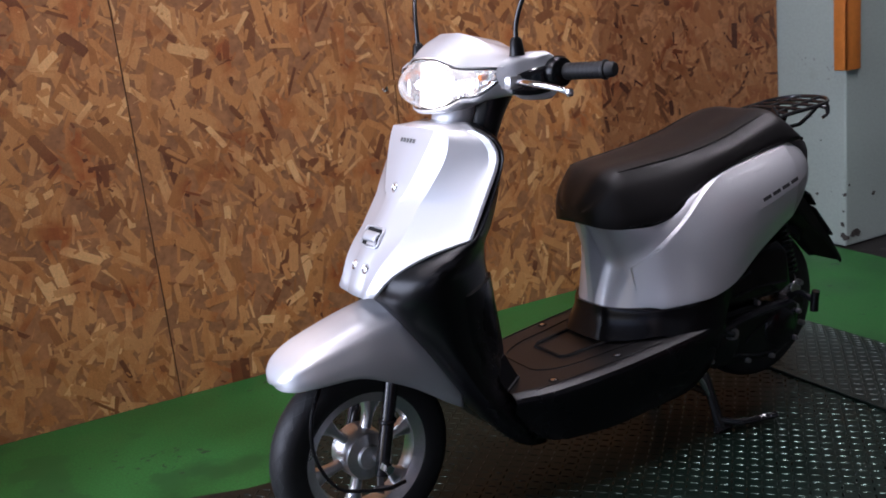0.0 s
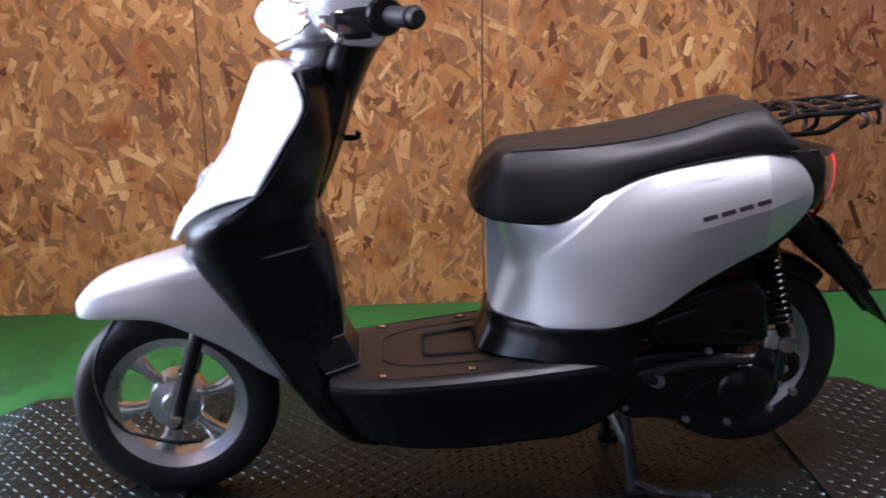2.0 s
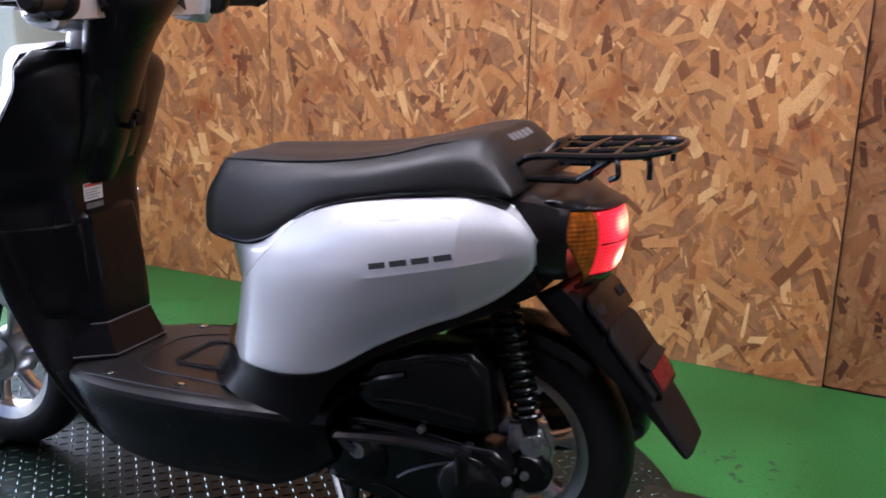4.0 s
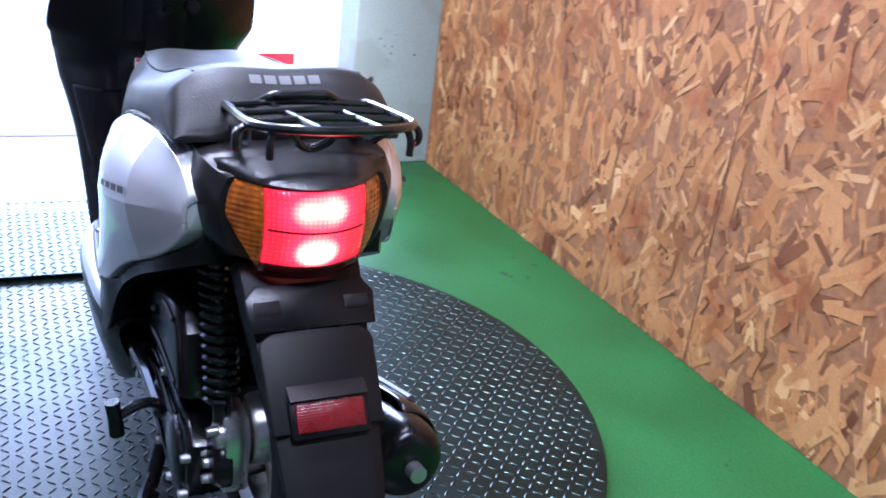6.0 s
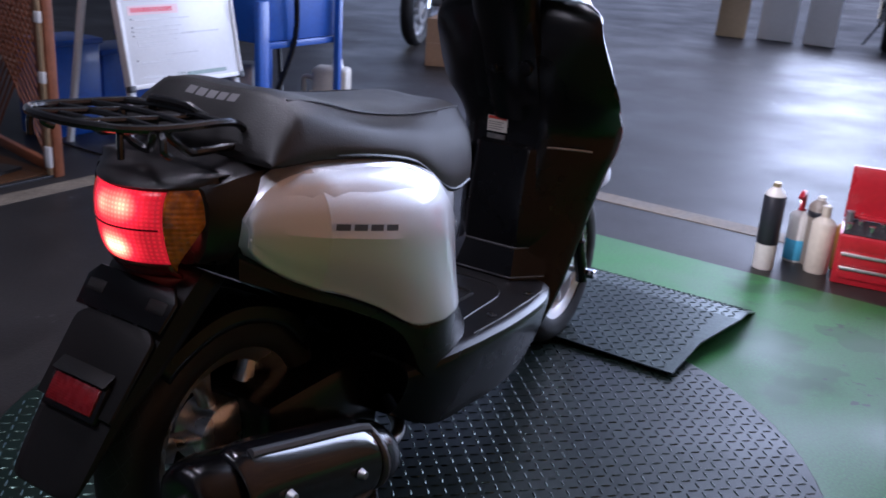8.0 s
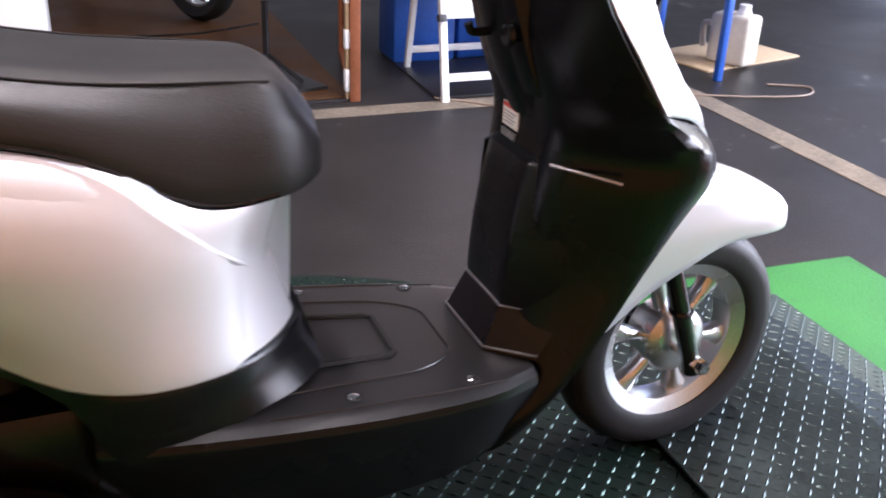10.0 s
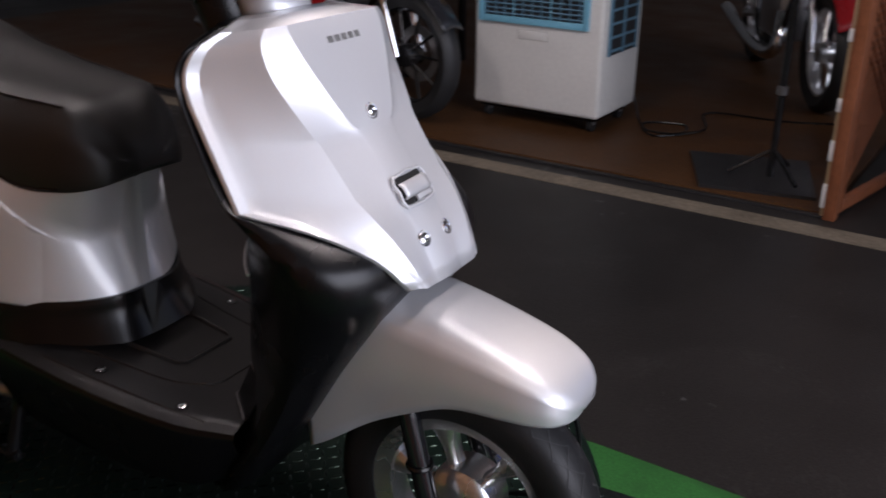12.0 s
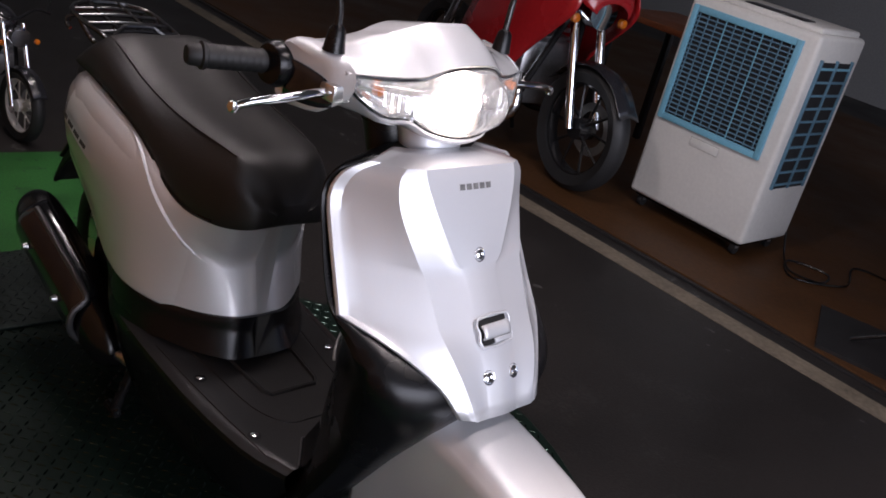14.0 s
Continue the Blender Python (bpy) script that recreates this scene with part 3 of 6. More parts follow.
def wheel(name, x, z, parent):
    w = new(name)
    w.parent = parent
    w.location = (x, 0, z)
    prof = [(0.142, -0.036), (0.148, -0.040), (0.158, -0.042), (0.174, -0.043), (0.188, -0.040), (0.199, -0.030), (0.205, -0.015), (0.2065, 0), (0.205, 0.015), (0.199, 0.030), (0.188, 0.040), (0.174, 0.043), (0.158, 0.042), (0.148, 0.040), (0.142, 0.036)]
    tyre = part("tyre", lathe(prof, "y", 72, closed=True), RUBBER, w, "black tubeless tyre with cut grooves")
    part("groove", tyre_grooves(30), DUSTY, tyre)
    rim = [(0.137, -0.037), (0.140, -0.034), (0.137, -0.030), (0.122, -0.026), (0.116, -0.02), (0.112, 0.0), (0.116, 0.02), (0.122, 0.026), (0.137, 0.030), (0.140, 0.034), (0.137, 0.037), (0.132, 0.034), (0.124, 0.031), (0.108, 0.022), (0.104, 0), (0.108, -0.022), (0.124, -0.031), (0.132, -0.034)]
    part("rim", lathe([(r * 1.10, h) for r, h in rim], "y", 72, closed=True), ALLOY, w, "cast aluminium rim")
    for i in range(6):
        a = radians(60 * i + 12)
        bm = surface([[(rr * math.cos(a) - h * math.sin(a), y, rr * math.sin(a) + h * math.cos(a)) for h, y in ((-hw, -0.010), (-hw, 0.010), (0, 0.016), (hw, 0.010), (hw, -0.010), (0, -0.016))] for rr, hw in ((0.035, 0.013), (0.06, 0.009), (0.09, 0.011), (0.124, 0.023))], 3, 2, closed=True)
        part("spoke", bm, ALLOY, w)
    part("hub", lathe([(0.0, -0.045), (0.024, -0.045), (0.028, -0.04), (0.050, -0.036), (0.054, -0.030), (0.058, 0.028), (0.052, 0.036), (0.03, 0.042), (0.0, 0.042)], "y", 40), ALLOY, w, "aluminium hub with brake drum")
    return w


front_wheel = wheel("front_wheel", -0.610, 0.207, scooter)
rear_wheel = wheel("rear_wheel", 0.562, 0.264, scooter)

# fork
for s in (-1, 1):
    leg = part("fork_leg", tube([(-0.606, s * 0.083, 0.180), (-0.600, s * 0.082, 0.205), (-0.543, s * 0.064, 0.392)], 0.0155, 14, 1), GLOSS, scooter, "black fork slider")
    part("stanchion", tube([(-0.545, s * 0.064, 0.385), (-0.530, s * 0.058, 0.44), (-0.52, s * 0.05, 0.47)], 0.0115, 12, 1), CHROME, leg, "chrome fork tube")
    part("clamp", lathe([(0.019, -0.004), (0.0205, 0.0), (0.019, 0.004)], "z", 14, (-0.5735, s * 0.0735, 0.292)), ENGINE, leg)
    part("axle_nut", lathe([(0.0, s * 0.014), (0.010, s * 0.014), (0.012, s * 0.008), (0.012, -s * 0.01)], "y", 6, (-0.602, s * 0.104, 0.203)), CHROME, leg)
part("axle", tube([(-0.6, -0.112, 0.205), (-0.6, 0.112, 0.205)], 0.007, 10, 1), STEEL, scooter)
part("brake_cable", tube([(-0.70, -0.05, 0.405), (-0.742, -0.075, 0.34), (-0.745, -0.083, 0.26), (-0.71, -0.088, 0.19), (-0.655, -0.092, 0.165), (-0.60, -0.092, 0.150), (-0.555, -0.085, 0.148)], 0.0042, 8, 5), BLACK, scooter, "black brake cable")
arm = part("brake_arm", prism([(-0.615, 0.135), (-0.60, 0.128), (-0.595, 0.20), (-0.607, 0.205)], -0.072, -0.064, 0.002), STEEL, scooter)
part("cable_end", tube([(-0.63, -0.088, 0.158), (-0.585, -0.088, 0.146)], 0.006, 8, 1), STEEL, scooter)

# the steering stands turned a little
TURN = Matrix.Translation((-0.52, 0, 0)) @ Matrix.Rotation(radians(2.5), 4, "Z") @ Matrix.Translation((0.52, 0, 0))
for ob in scooter.children:
    if ob.name.split(".")[0] in ("front_fender", "front_wheel", "fork_leg", "axle", "brake_cable", "brake_arm", "cable_end"):
        ob.matrix_basis = TURN @ ob.matrix_basis

# front cover: faceted apron
fc = []
for (xc, zc), (xe, we, ze), yk, yt in (
        ((-0.345, 0.889), (-0.325, 0.085, 0.884), 0.050, 0.030), ((-0.394, 0.881), (-0.342, 0.146, 0.872), 0.118, 0.098),
        ((-0.403, 0.864), (-0.328, 0.177, 0.852), 0.130, 0.098), ((-0.423, 0.822), (-0.322, 0.189, 0.812), 0.128, 0.084),
        ((-0.452, 0.760), (-0.359, 0.198, 0.752), 0.112, 0.055), ((-0.467, 0.737), (-0.371, 0.200, 0.733), 0.104, 0.036),
        ((-0.513, 0.676), (-0.411, 0.206, 0.669), 0.098, 0.034), ((-0.535, 0.645), (-0.486, 0.156, 0.642), 0.090, 0.034),
        ((-0.557, 0.612), (-0.545, 0.110, 0.604), 0.078, 0.032), ((-0.582, 0.556), (-0.580, 0.084, 0.562), 0.060, 0.028)):
    up = 0.0028 if 0.74 < zc < 0.885 else 0.0
    xk = xc + (0.24 if zc > 0.8 else 0.15) * (xe - xc)
    fc.append([(xc - up, 0, zc), (xc + 0.002 - up, yt - 0.005, zc - 0.001), (xc + 0.0035, yt + 0.003, zc - 0.0015), (xk, yk, zc + 0.4 * (ze - zc)),
               (0.5 * (xk + xe), 0.5 * (yk + we - 0.016), zc + 0.68 * (ze - zc)), (xe, we - 0.014, ze), (xe + 0.008, we, ze), (xe + 0.014, we + 0.002, ze - 0.002)])
front_cover = solidify(part("front_cover", surface(fc, 3, 3, sv=(1, 2, 3, 5, 6), su=(1, 6), mirror=True), SILVER, scooter, "silver faceted front apron cover", sharp=24), 0.003)
fc_tree = under(front_cover)
for y in (-0.034, -0.020, -0.006, 0.008, 0.022):
    part("emblem_bar", marks(fc_tree, [[(-0.6, y, 0.851), (-0.6, y + 0.0105, 0.851), (-0.6, y + 0.0105, 0.859), (-0.6, y, 0.859)]], (1, 0, 0)), GREYINK, front_cover, "dark plain bar")


def screw(place, aim, parent, r=0.0075, material=None):
    q = Vector(aim).to_track_quat("Z", "Y").to_matrix().to_4x4()
    bm = lathe([(r * 1.45, 0.0), (r * 1.5, 0.0006), (r * 1.1, -0.0002), (r, 0.0022), (r * 0.6, 0.0034), (r * 0.3, 0.0022), (0, 0.0022)], "z", 18)
    return part("screw", moved(bm, Matrix.Translation(place) @ q), material or CHROME, parent, "bright screw head")


def on_cover(y, z):
    hit = fc_tree.ray_cast(Vector((-0.9, y, z)), Vector((1, 0, 0)))
    return hit[0], hit[1] if hit[1].x < 0 else -hit[1]


for y, z in ((0.0, 0.762), (-0.027, 0.611), (0.027, 0.611)):
    p, nrm = on_cover(y, z)
    screw(p - nrm * 0.0004, nrm, front_cover)
# bag hook over a near-black block that paints its recess's shade
p, nrm = on_cover(0.0, 0.668)
hookm = Matrix.Translation(p) @ nrm.to_track_quat("Z", "Y").to_matrix().to_4x4()
part("hook_recess_shade", moved(box(-0.031, 0.031, -0.020, 0.020, -0.004, 0.0012, 0.003), hookm), GROOVE, front_cover, "dark block in place of the shaded recess behind the bag hook")
part("hook_frame", moved(tube([(-0.033, -0.021, 0.001), (0.033, -0.021, 0.001), (0.034, 0.0, 0.001), (0.033, 0.021, 0.001), (-0.033, 0.021, 0.001), (-0.034, 0, 0.001)], 0.0024, 8, 2, closed=True, sharp=()), hookm), SILVER, front_cover)
part("bag_hook", moved(surface([[(x, y, z) for x in (-0.030, -0.012, 0.012, 0.030)] for y, z in ((-0.012, 0.002), (-0.008, 0.0075), (0.004, 0.008), (0.011, 0.004))], 3, 2), hookm), SILVER, front_cover, "silver folding bag hook").modifiers.new("t", "SOLIDIFY").thickness = 0.003
part("hook_tab", moved(box(-0.006, 0.030, -0.019, -0.012, 0.0, 0.004, 0.001), hookm), SILVER, front_cover)

# black inner leg shield: closed sections by height
ls = []
for z, xf, y1, x2, y2, xo, w, xr in ((0.876, -0.340, 0.08, -0.325, 0.124, -0.312, 0.130, -0.280), (0.850, -0.330, 0.10, -0.312, 0.172, -0.300, 0.178, -0.268), (0.812, -0.325, 0.10, -0.305, 0.185, -0.296, 0.190, -0.262),
                                     (0.75, -0.352, 0.11, -0.338, 0.195, -0.328, 0.199, -0.264), (0.70, -0.385, 0.11, -0.370, 0.202, -0.358, 0.205, -0.278), (0.668, -0.420, 0.105, -0.400, 0.200, -0.380, 0.207, -0.290),
                                     (0.645, -0.468, 0.10, -0.452, 0.172, -0.410, 0.204, -0.298), (0.62, -0.515, 0.09, -0.490, 0.164, -0.440, 0.199, -0.304), (0.592, -0.545, 0.085, -0.516, 0.163, -0.465, 0.193, -0.304),
                                     (0.55, -0.548, 0.085, -0.522, 0.158, -0.455, 0.186, -0.298), (0.50, -0.520, 0.105, -0.497, 0.148, -0.440, 0.173, -0.292), (0.42, -0.466, 0.102, -0.446, 0.142, -0.418, 0.157, -0.284),
                                     (0.33, -0.410, 0.098, -0.396, 0.136, -0.375, 0.149, -0.274), (0.25, -0.358, 0.096, -0.346, 0.131, -0.325, 0.144, -0.25), (0.19, -0.312, 0.091, -0.303, 0.124, -0.27, 0.134, -0.21), (0.145, -0.265, 0.082, -0.258, 0.111, -0.24, 0.118, -0.19), (0.130, -0.22, 0.073, -0.215, 0.10, -0.20, 0.105, -0.17)):
    ring = [(xf + 0.006, 0, z), (xf, y1, z), (x2, y2, z), (xo, w, z), (xo + 0.6 * (xr - xo), 0.76 * w, z), (xr - 0.004, 0.5 * w, z), (xr, 0.25 * w, z), (xr, 0, z)]
    ls.append(ring + [(x, -y, zz) for x, y, zz in reversed(ring[1:-1])])
shield = part("leg_shield", surface(ls, 3, 3, closed=True, cap=True), BLACK, scooter, "black plastic inner leg shield")
# glove box bulge and toe step behind the shield
gb = []
for z, x, w in ((0.350, -0.268, 0.100), (0.362, -0.262, 0.104), (0.45, -0.268, 0.108), (0.53, -0.280, 0.112), (0.565, -0.288, 0.112), (0.573, -0.300, 0.110)):
    gb.append([(x, 0, z), (x, 0.055, z), (x - 0.004, 0.066, z), (x - 0.050, w, z), (x - 0.095, w + 0.022, z)])
part("glove_box", surface(gb, 3, 3, sv=(2,), su=(4,), mirror=True), BLACK, shield, "black glove box front")
ub2 = []
for z, x, w in ((0.66, -0.286, 0.08), (0.70, -0.268, 0.082), (0.78, -0.242, 0.08), (0.83, -0.228, 0.072), (0.845, -0.235, 0.07)):
    ub2.append([(x, 0, z), (x, 0.6 * w, z), (x - 0.006, 0.93 * w, z), (x - 0.03, w, z), (x - 0.08, w, z)])
part("key_panel", surface(ub2, 3, 3, sv=(2,), su=(3,), mirror=True), BLACK, shield, "black ignition panel")
part("key_switch", lathe([(0.012, -0.004), (0.016, 0.0), (0.014, 0.006), (0.008, 0.007), (0.0, 0.005)], "x", 20, (-0.252, 0.055, 0.74)), BLACK, shield, "key switch")
part("hook", tube([(-0.262, 0, 0.735), (-0.226, 0, 0.733), (-0.218, 0, 0.745)], 0.006, 8, 3), BLACK, shield)
# raised glove box on the kick-starter side, following the shield
sh_tree = under(shield)
gs = []
for i, f in enumerate((0.0, 0.03, 0.3, 0.6, 0.92, 1.0)):
    row = []
    for k, g in enumerate((0.0, 0.10, 0.4, 0.7, 0.95, 1.0)):
        y, z = -0.078 - (0.090 - 0.036 * f) * g, (0.560 - 0.014 * g) * (1 - f) + 0.362 * f
        hit = sh_tree.ray_cast(Vector((0.2, y, z)), Vector((-1, 0, 0)))[0]
        edge = i in (0, 5) or k in (5,)
        row.append((hit.x + (-0.004 if edge else 0.008), y, z))
    gs.append(row)
part("glove_box_side", surface(gs, 3, 3, su=(1, 4), sv=(4,)), BLACK, shield, "black glove box side, raised from the shield", sharp=25)


def toe_line(z, x0, x1, y0, y1):
    return [(x1, -y1, z), (x0, -y0, z), (x0, 0, z), (x0, y0, z), (x1, y1, z)]


upper_line, lower_line = toe_line(0.352, -0.262, -0.336, 0.062, 0.116), toe_line(0.288, -0.234, -0.296, 0.071, 0.122)
toe = part("toe_step", surface([toe_line(0.357, -0.30, -0.36, 0.062, 0.10), upper_line, lower_line], 2, 2, su=(1,), sv=(1, 3)), BLACK, shield, "black moulded toe step")
# pale grey tubes laid along both step edges
part("step_edge", tube(upper_line, 0.0022, 6, 1), PALEEDGE, toe, "pale line along the step edge")
part("step_edge", tube([(x, y, z + 0.006) for x, y, z in lower_line], 0.0018, 6, 1), PALEEDGE, toe)
# silver tube paints the highlight along the black ledge
part("ledge_edge", tube([(-0.305, 0.094, 0.574), (-0.324, 0.120, 0.573), (-0.350, 0.149, 0.570), (-0.372, 0.168, 0.566)], 0.0024, 6, 3), SATIN, shield, "pale line painted as the highlight on the glove box edge")
sticker = part("warning_label", box(-0.001, 0.001, -0.052, -0.004, 0.588, 0.622), WHITEPAPER, shield, "white caution label with red heading")
sticker.location = (-0.3035, 0, 0)
part("label_heading", box(-0.0003, 0.0016, -0.050, -0.006, 0.615, 0.621), REDINK, sticker)
for i in range(4):
    part("text_line", box(-0.0003, 0.0015, -0.049, -0.012 - 0.006 * (i % 2), 0.608 - 0.005 * i, 0.6095 - 0.005 * i), GREYINK, sticker)
part("icon_label", box(-0.3040, -0.3000, -0.050, -0.006, 0.560, 0.583), GREYINK, shield, "grey pictogram label")

# floorboard with side skirts
fl, sk = [], []
for x, zt, zb, w in ((-0.29, 0.274, 0.200, 0.142), (-0.20, 0.280, 0.146, 0.176), (-0.05, 0.292, 0.138, 0.195), (0.08, 0.304, 0.150, 0.200), (0.18, 0.314, 0.160, 0.200), (0.25, 0.317, 0.19, 0.192), (0.30, 0.314, 0.22, 0.175)):
    fl.append([(x, 0, zt + 0.010), (x, 0.8 * w, zt + 0.009), (x, w - 0.014, zt + 0.006), (x, w - 0.003, zt)])
    sk.append([(x, w - 0.003, zt), (x, w, zt - 0.012), (x, w - 0.010, 0.5 * (zt + zb)), (x, w - 0.034, zb + 0.004), (x, w - 0.055, zb), (x, 0, zb)])
board = part("floorboard", surface(fl, 3, 3, sv=(2,), mirror=True), FLOORB, scooter, "black plastic footboard")
for s in (-1, 1):
    part("side_skirt", surface([[(x, s * y, z) for x, y, z in r] for r in sk], 3, 3, sv=(1, 3)), BLACK, board, "gloss black skirt along the footboard edge")
fb_tree = under(board)


def on_board(x, y):
    hit = fb_tree.ray_cast(Vector((x, y, 1)), Vector((0, 0, -1)))[0]
    return hit if hit else Vector((x, y, 0.28))


for x, y in ((-0.188, -0.140), (-0.188, 0.140), (-0.015, -0.150), (-0.015, 0.150)):
    q = on_board(x, y)
    part("bolt_well", lathe([(0.0125, 0.0008), (0.011, 0.0016), (0.0085, 0.0006), (0, 0.0006)], "z", 18, q), GROOVE, board)
    part("bolt", lathe([(0.0075, 0.0), (0.0075, 0.0028), (0.005, 0.004), (0.0, 0.004)], "z", 14, q), CHROME, board, "bright dome bolt")
lid = [on_board(x, y) + Vector((0, 0, 0.001)) for x, y in ((0.06, -0.072), (-0.092, -0.060), (-0.105, -0.050), (-0.105, 0.050), (-0.092, 0.060), (0.06, 0.072))]
part("lid_groove", tube(lid, 0.0048, 6, 1), GROOVE, board, "groove round the battery lid")
part("outline_rib", tube([on_board(x, y) + Vector((0, 0, 0.0006)) for x, y in ((0.08, -0.130), (-0.02, -0.116), (-0.125, -0.102), (-0.182, -0.066), (-0.188, -0.02), (-0.188, 0.02), (-0.182, 0.066), (-0.125, 0.102), (-0.02, 0.116), (0.08, 0.130))], 0.002, 6, 3), FLOORB, board, "raised outline rib on the footboard")
for s in (-1, 1):
    part("edge_rib", tube([on_board(x, s * w) + Vector((0, 0, 0.0004)) for x, w in ((-0.24, 0.148), (-0.12, 0.162), (0.0, 0.172), (0.10, 0.178))], 0.002, 6, 3), FLOORB, board)

# rear body
RB = ((0.030, 0.588, 0.015, 0.49, 0.012, 0.386, 0.015), (0.034, 0.588, 0.046, 0.49, 0.038, 0.385, 0.046), (0.050, 0.588, 0.080, 0.49, 0.074, 0.382, 0.076), (0.080, 0.588, 0.105, 0.512, 0.106, 0.382, 0.114), (0.12, 0.590, 0.124, 0.529, 0.134, 0.386, 0.150), (0.17, 0.600, 0.138, 0.538, 0.160, 0.392, 0.178), (0.23, 0.642, 0.147, 0.547, 0.181, 0.395, 0.190), (0.30, 0.668, 0.150, 0.560, 0.195, 0.403, 0.188), (0.40, 0.687, 0.153, 0.580, 0.201, 0.468, 0.180), (0.48, 0.697, 0.150, 0.600, 0.196, 0.512, 0.176), (0.53, 0.702, 0.147, 0.612, 0.190, 0.534, 0.171), (0.58, 0.693, 0.137, 0.623, 0.167, 0.562, 0.153), (0.612, 0.672, 0.131, 0.631, 0.150, 0.588, 0.142), (0.630, 0.644, 0.130, 0.630, 0.138, 0.610, 0.136))
rb = []
for x, zt, yt, zc, yc, zb, yb in RB:
    k = max(0.0, 1 - (x - 0.03) / 0.10)
    xt, xm, xl = x - 0.006 * k, x + 0.034 * k, x + 0.002 * k
    rb.append([(xt, 0, zt - 0.004), (xt, yt * 0.8, zt + 0.004), (xt, yt - 0.010, zt + 0.008), (0.6 * xt + 0.4 * xm, yt + 0.62 * (yc - yt), zt - 0.25 * (zt - zc)), (xm, yc, zc), (0.5 * (xm + xl), yc - 0.35 * (yc - yb), zc - 0.5 * (zc - zb)), (xl, yb, zb), (xl, yb - 0.02, zb), (xl, 0, zb)])
rear_body = part("rear_body", surface(rb, 3, 4, sv=(2, 4, 6), mirror=True, cap=True), SILVER, scooter, "silver body panel under the seat")
# proud side panels with a ridge along the front edge
arr = np.array(RB)
rb_tree = under(rear_body)


def at_x(x):
    return [float(np.interp(x, arr[:, 0], arr[:, i])) for i in range(1, 7)]


for s in (-1, 1):
    rows = []
    for x in (0.086, 0.096, 0.112, 0.135, 0.165, 0.20, 0.25, 0.32, 0.40, 0.48, 0.53, 0.58, 0.612, 0.630):
        zt, yt, zc, yc, zb, yb = at_x(x)
        top = min(zt + 0.004, 0.485 + (x - 0.086) * 0.955)
        o = float(np.interp(x, (0.086, 0.14, 0.6, 0.63), (-0.005, 0.004, 0.0035, 0.001)))

        def yy(z):
            hit = rb_tree.ray_cast(Vector((x, 0.4, max(z, zb + 0.003))), Vector((0, -1, 0)))[0]
            if hit and hit.y > 0.06:
                return hit.y
            if z >= zc:
                u = (z - zc) / max(zt - zc, 1e-3)
                return yc + (yt - yc) * u ** 1.3
            u = (zc - z) / max(zc - zb, 1e-3)
            return yc + (yb - yc) * u ** 1.3
        zs = [zb - 0.003, zb + 0.012, 0.5 * (zb + min(zc, top)), min(zc, top - 0.012), 0.5 * (min(zc, top - 0.012) + top), top - 0.006, top]
        rows.append([(x, s * (yy(z) + (o if i not in (6,) else o - 0.006)), z) for i, z in enumerate(zs)])
    sp = solidify(part("side_panel", surface(rows, 3, 3, sv=(3, 5), su=(10,)), SILVER, scooter, "silver side panel with a raised ridge", sharp=14), 0.003, 1 if s < 0 else -1)
    tree = under(sp)
    strokes = []
    for i in range(4):
        bx = 0.402 + 0.034 * i
        zz = 0.590 + 0.23 * (bx - 0.402)
        for xa, xb, za, zb2 in ((0.0, 0.027, 0.004, 0.0125),):
            strokes.append([(bx + x - s * -0.30 * z if s < 0 else bx + x - 0.30 * z, s * 0.3, zz + z + 0.23 * x) for x, z in ((xa, za), (xb, za), (xb, zb2), (xa, zb2))])
    for q in strokes:
        part("marking_bar", marks(tree, [q], (0, -s, 0), 0.0066), SIGNGREY, sp, "dark grey plain slanted bar", smooth=False)

# black underside of the body
ub = []
for x, zt, zb, w in ((0.022, 0.390, 0.312, 0.02), (0.026, 0.390, 0.312, 0.050), (0.043, 0.387, 0.313, 0.080), (0.075, 0.387, 0.316, 0.118), (0.125, 0.391, 0.320, 0.158), (0.20, 0.398, 0.300, 0.188), (0.27, 0.404, 0.296, 0.190), (0.325, 0.422, 0.388, 0.178), (0.42, 0.482, 0.455, 0.170), (0.55, 0.55, 0.52, 0.155), (0.63, 0.60, 0.56, 0.12)):
    f = max(0.0, 1 - max(x, 0) / 0.25)
    ub.append([(x, 0, zt), (x, w * 0.95, zt), (x, w, zt - 0.008), (x - 0.004 * f, w + 0.004 * f, 0.55 * zt + 0.45 * zb), (x - 0.026 * f, w + 0.016 * f, zb + 0.002), (x - 0.026 * f, 0, zb)])
part("lower_body", surface(ub, 3, 3, sv=(1, 4), mirror=True, cap=True), BLACK, scooter, "black plastic lower body")

# seat
st = []
for x, zt, zb, w in ((-0.006, 0.636, 0.604, 0.046), (0.004, 0.658, 0.594, 0.078), (0.030, 0.694, 0.587, 0.106), (0.065, 0.716, 0.584, 0.125), (0.13, 0.722, 0.583, 0.140), (0.19, 0.726, 0.604, 0.150), (0.28, 0.735, 0.660, 0.157), (0.38, 0.753, 0.688, 0.158), (0.46, 0.776, 0.702, 0.156), (0.51, 0.788, 0.708, 0.154), (0.538, 0.789, 0.710, 0.153), (0.566, 0.768, 0.711, 0.152), (0.592, 0.734, 0.712, 0.150), (0.598, 0.722, 0.713, 0.148)):
    h = zt - zb
    st.append([(x, 0, zt), (x, 0.45 * w, zt + 0.002), (x, 0.72 * w, zt - 0.005 if x > 0.05 else zt - 0.016), (x, 0.92 * w, zt - 0.34 * h), (x, w, zt - 0.75 * h), (x, w * 0.99, zb), (x, w * 0.9, zb - 0.002), (x, 0, zb)])
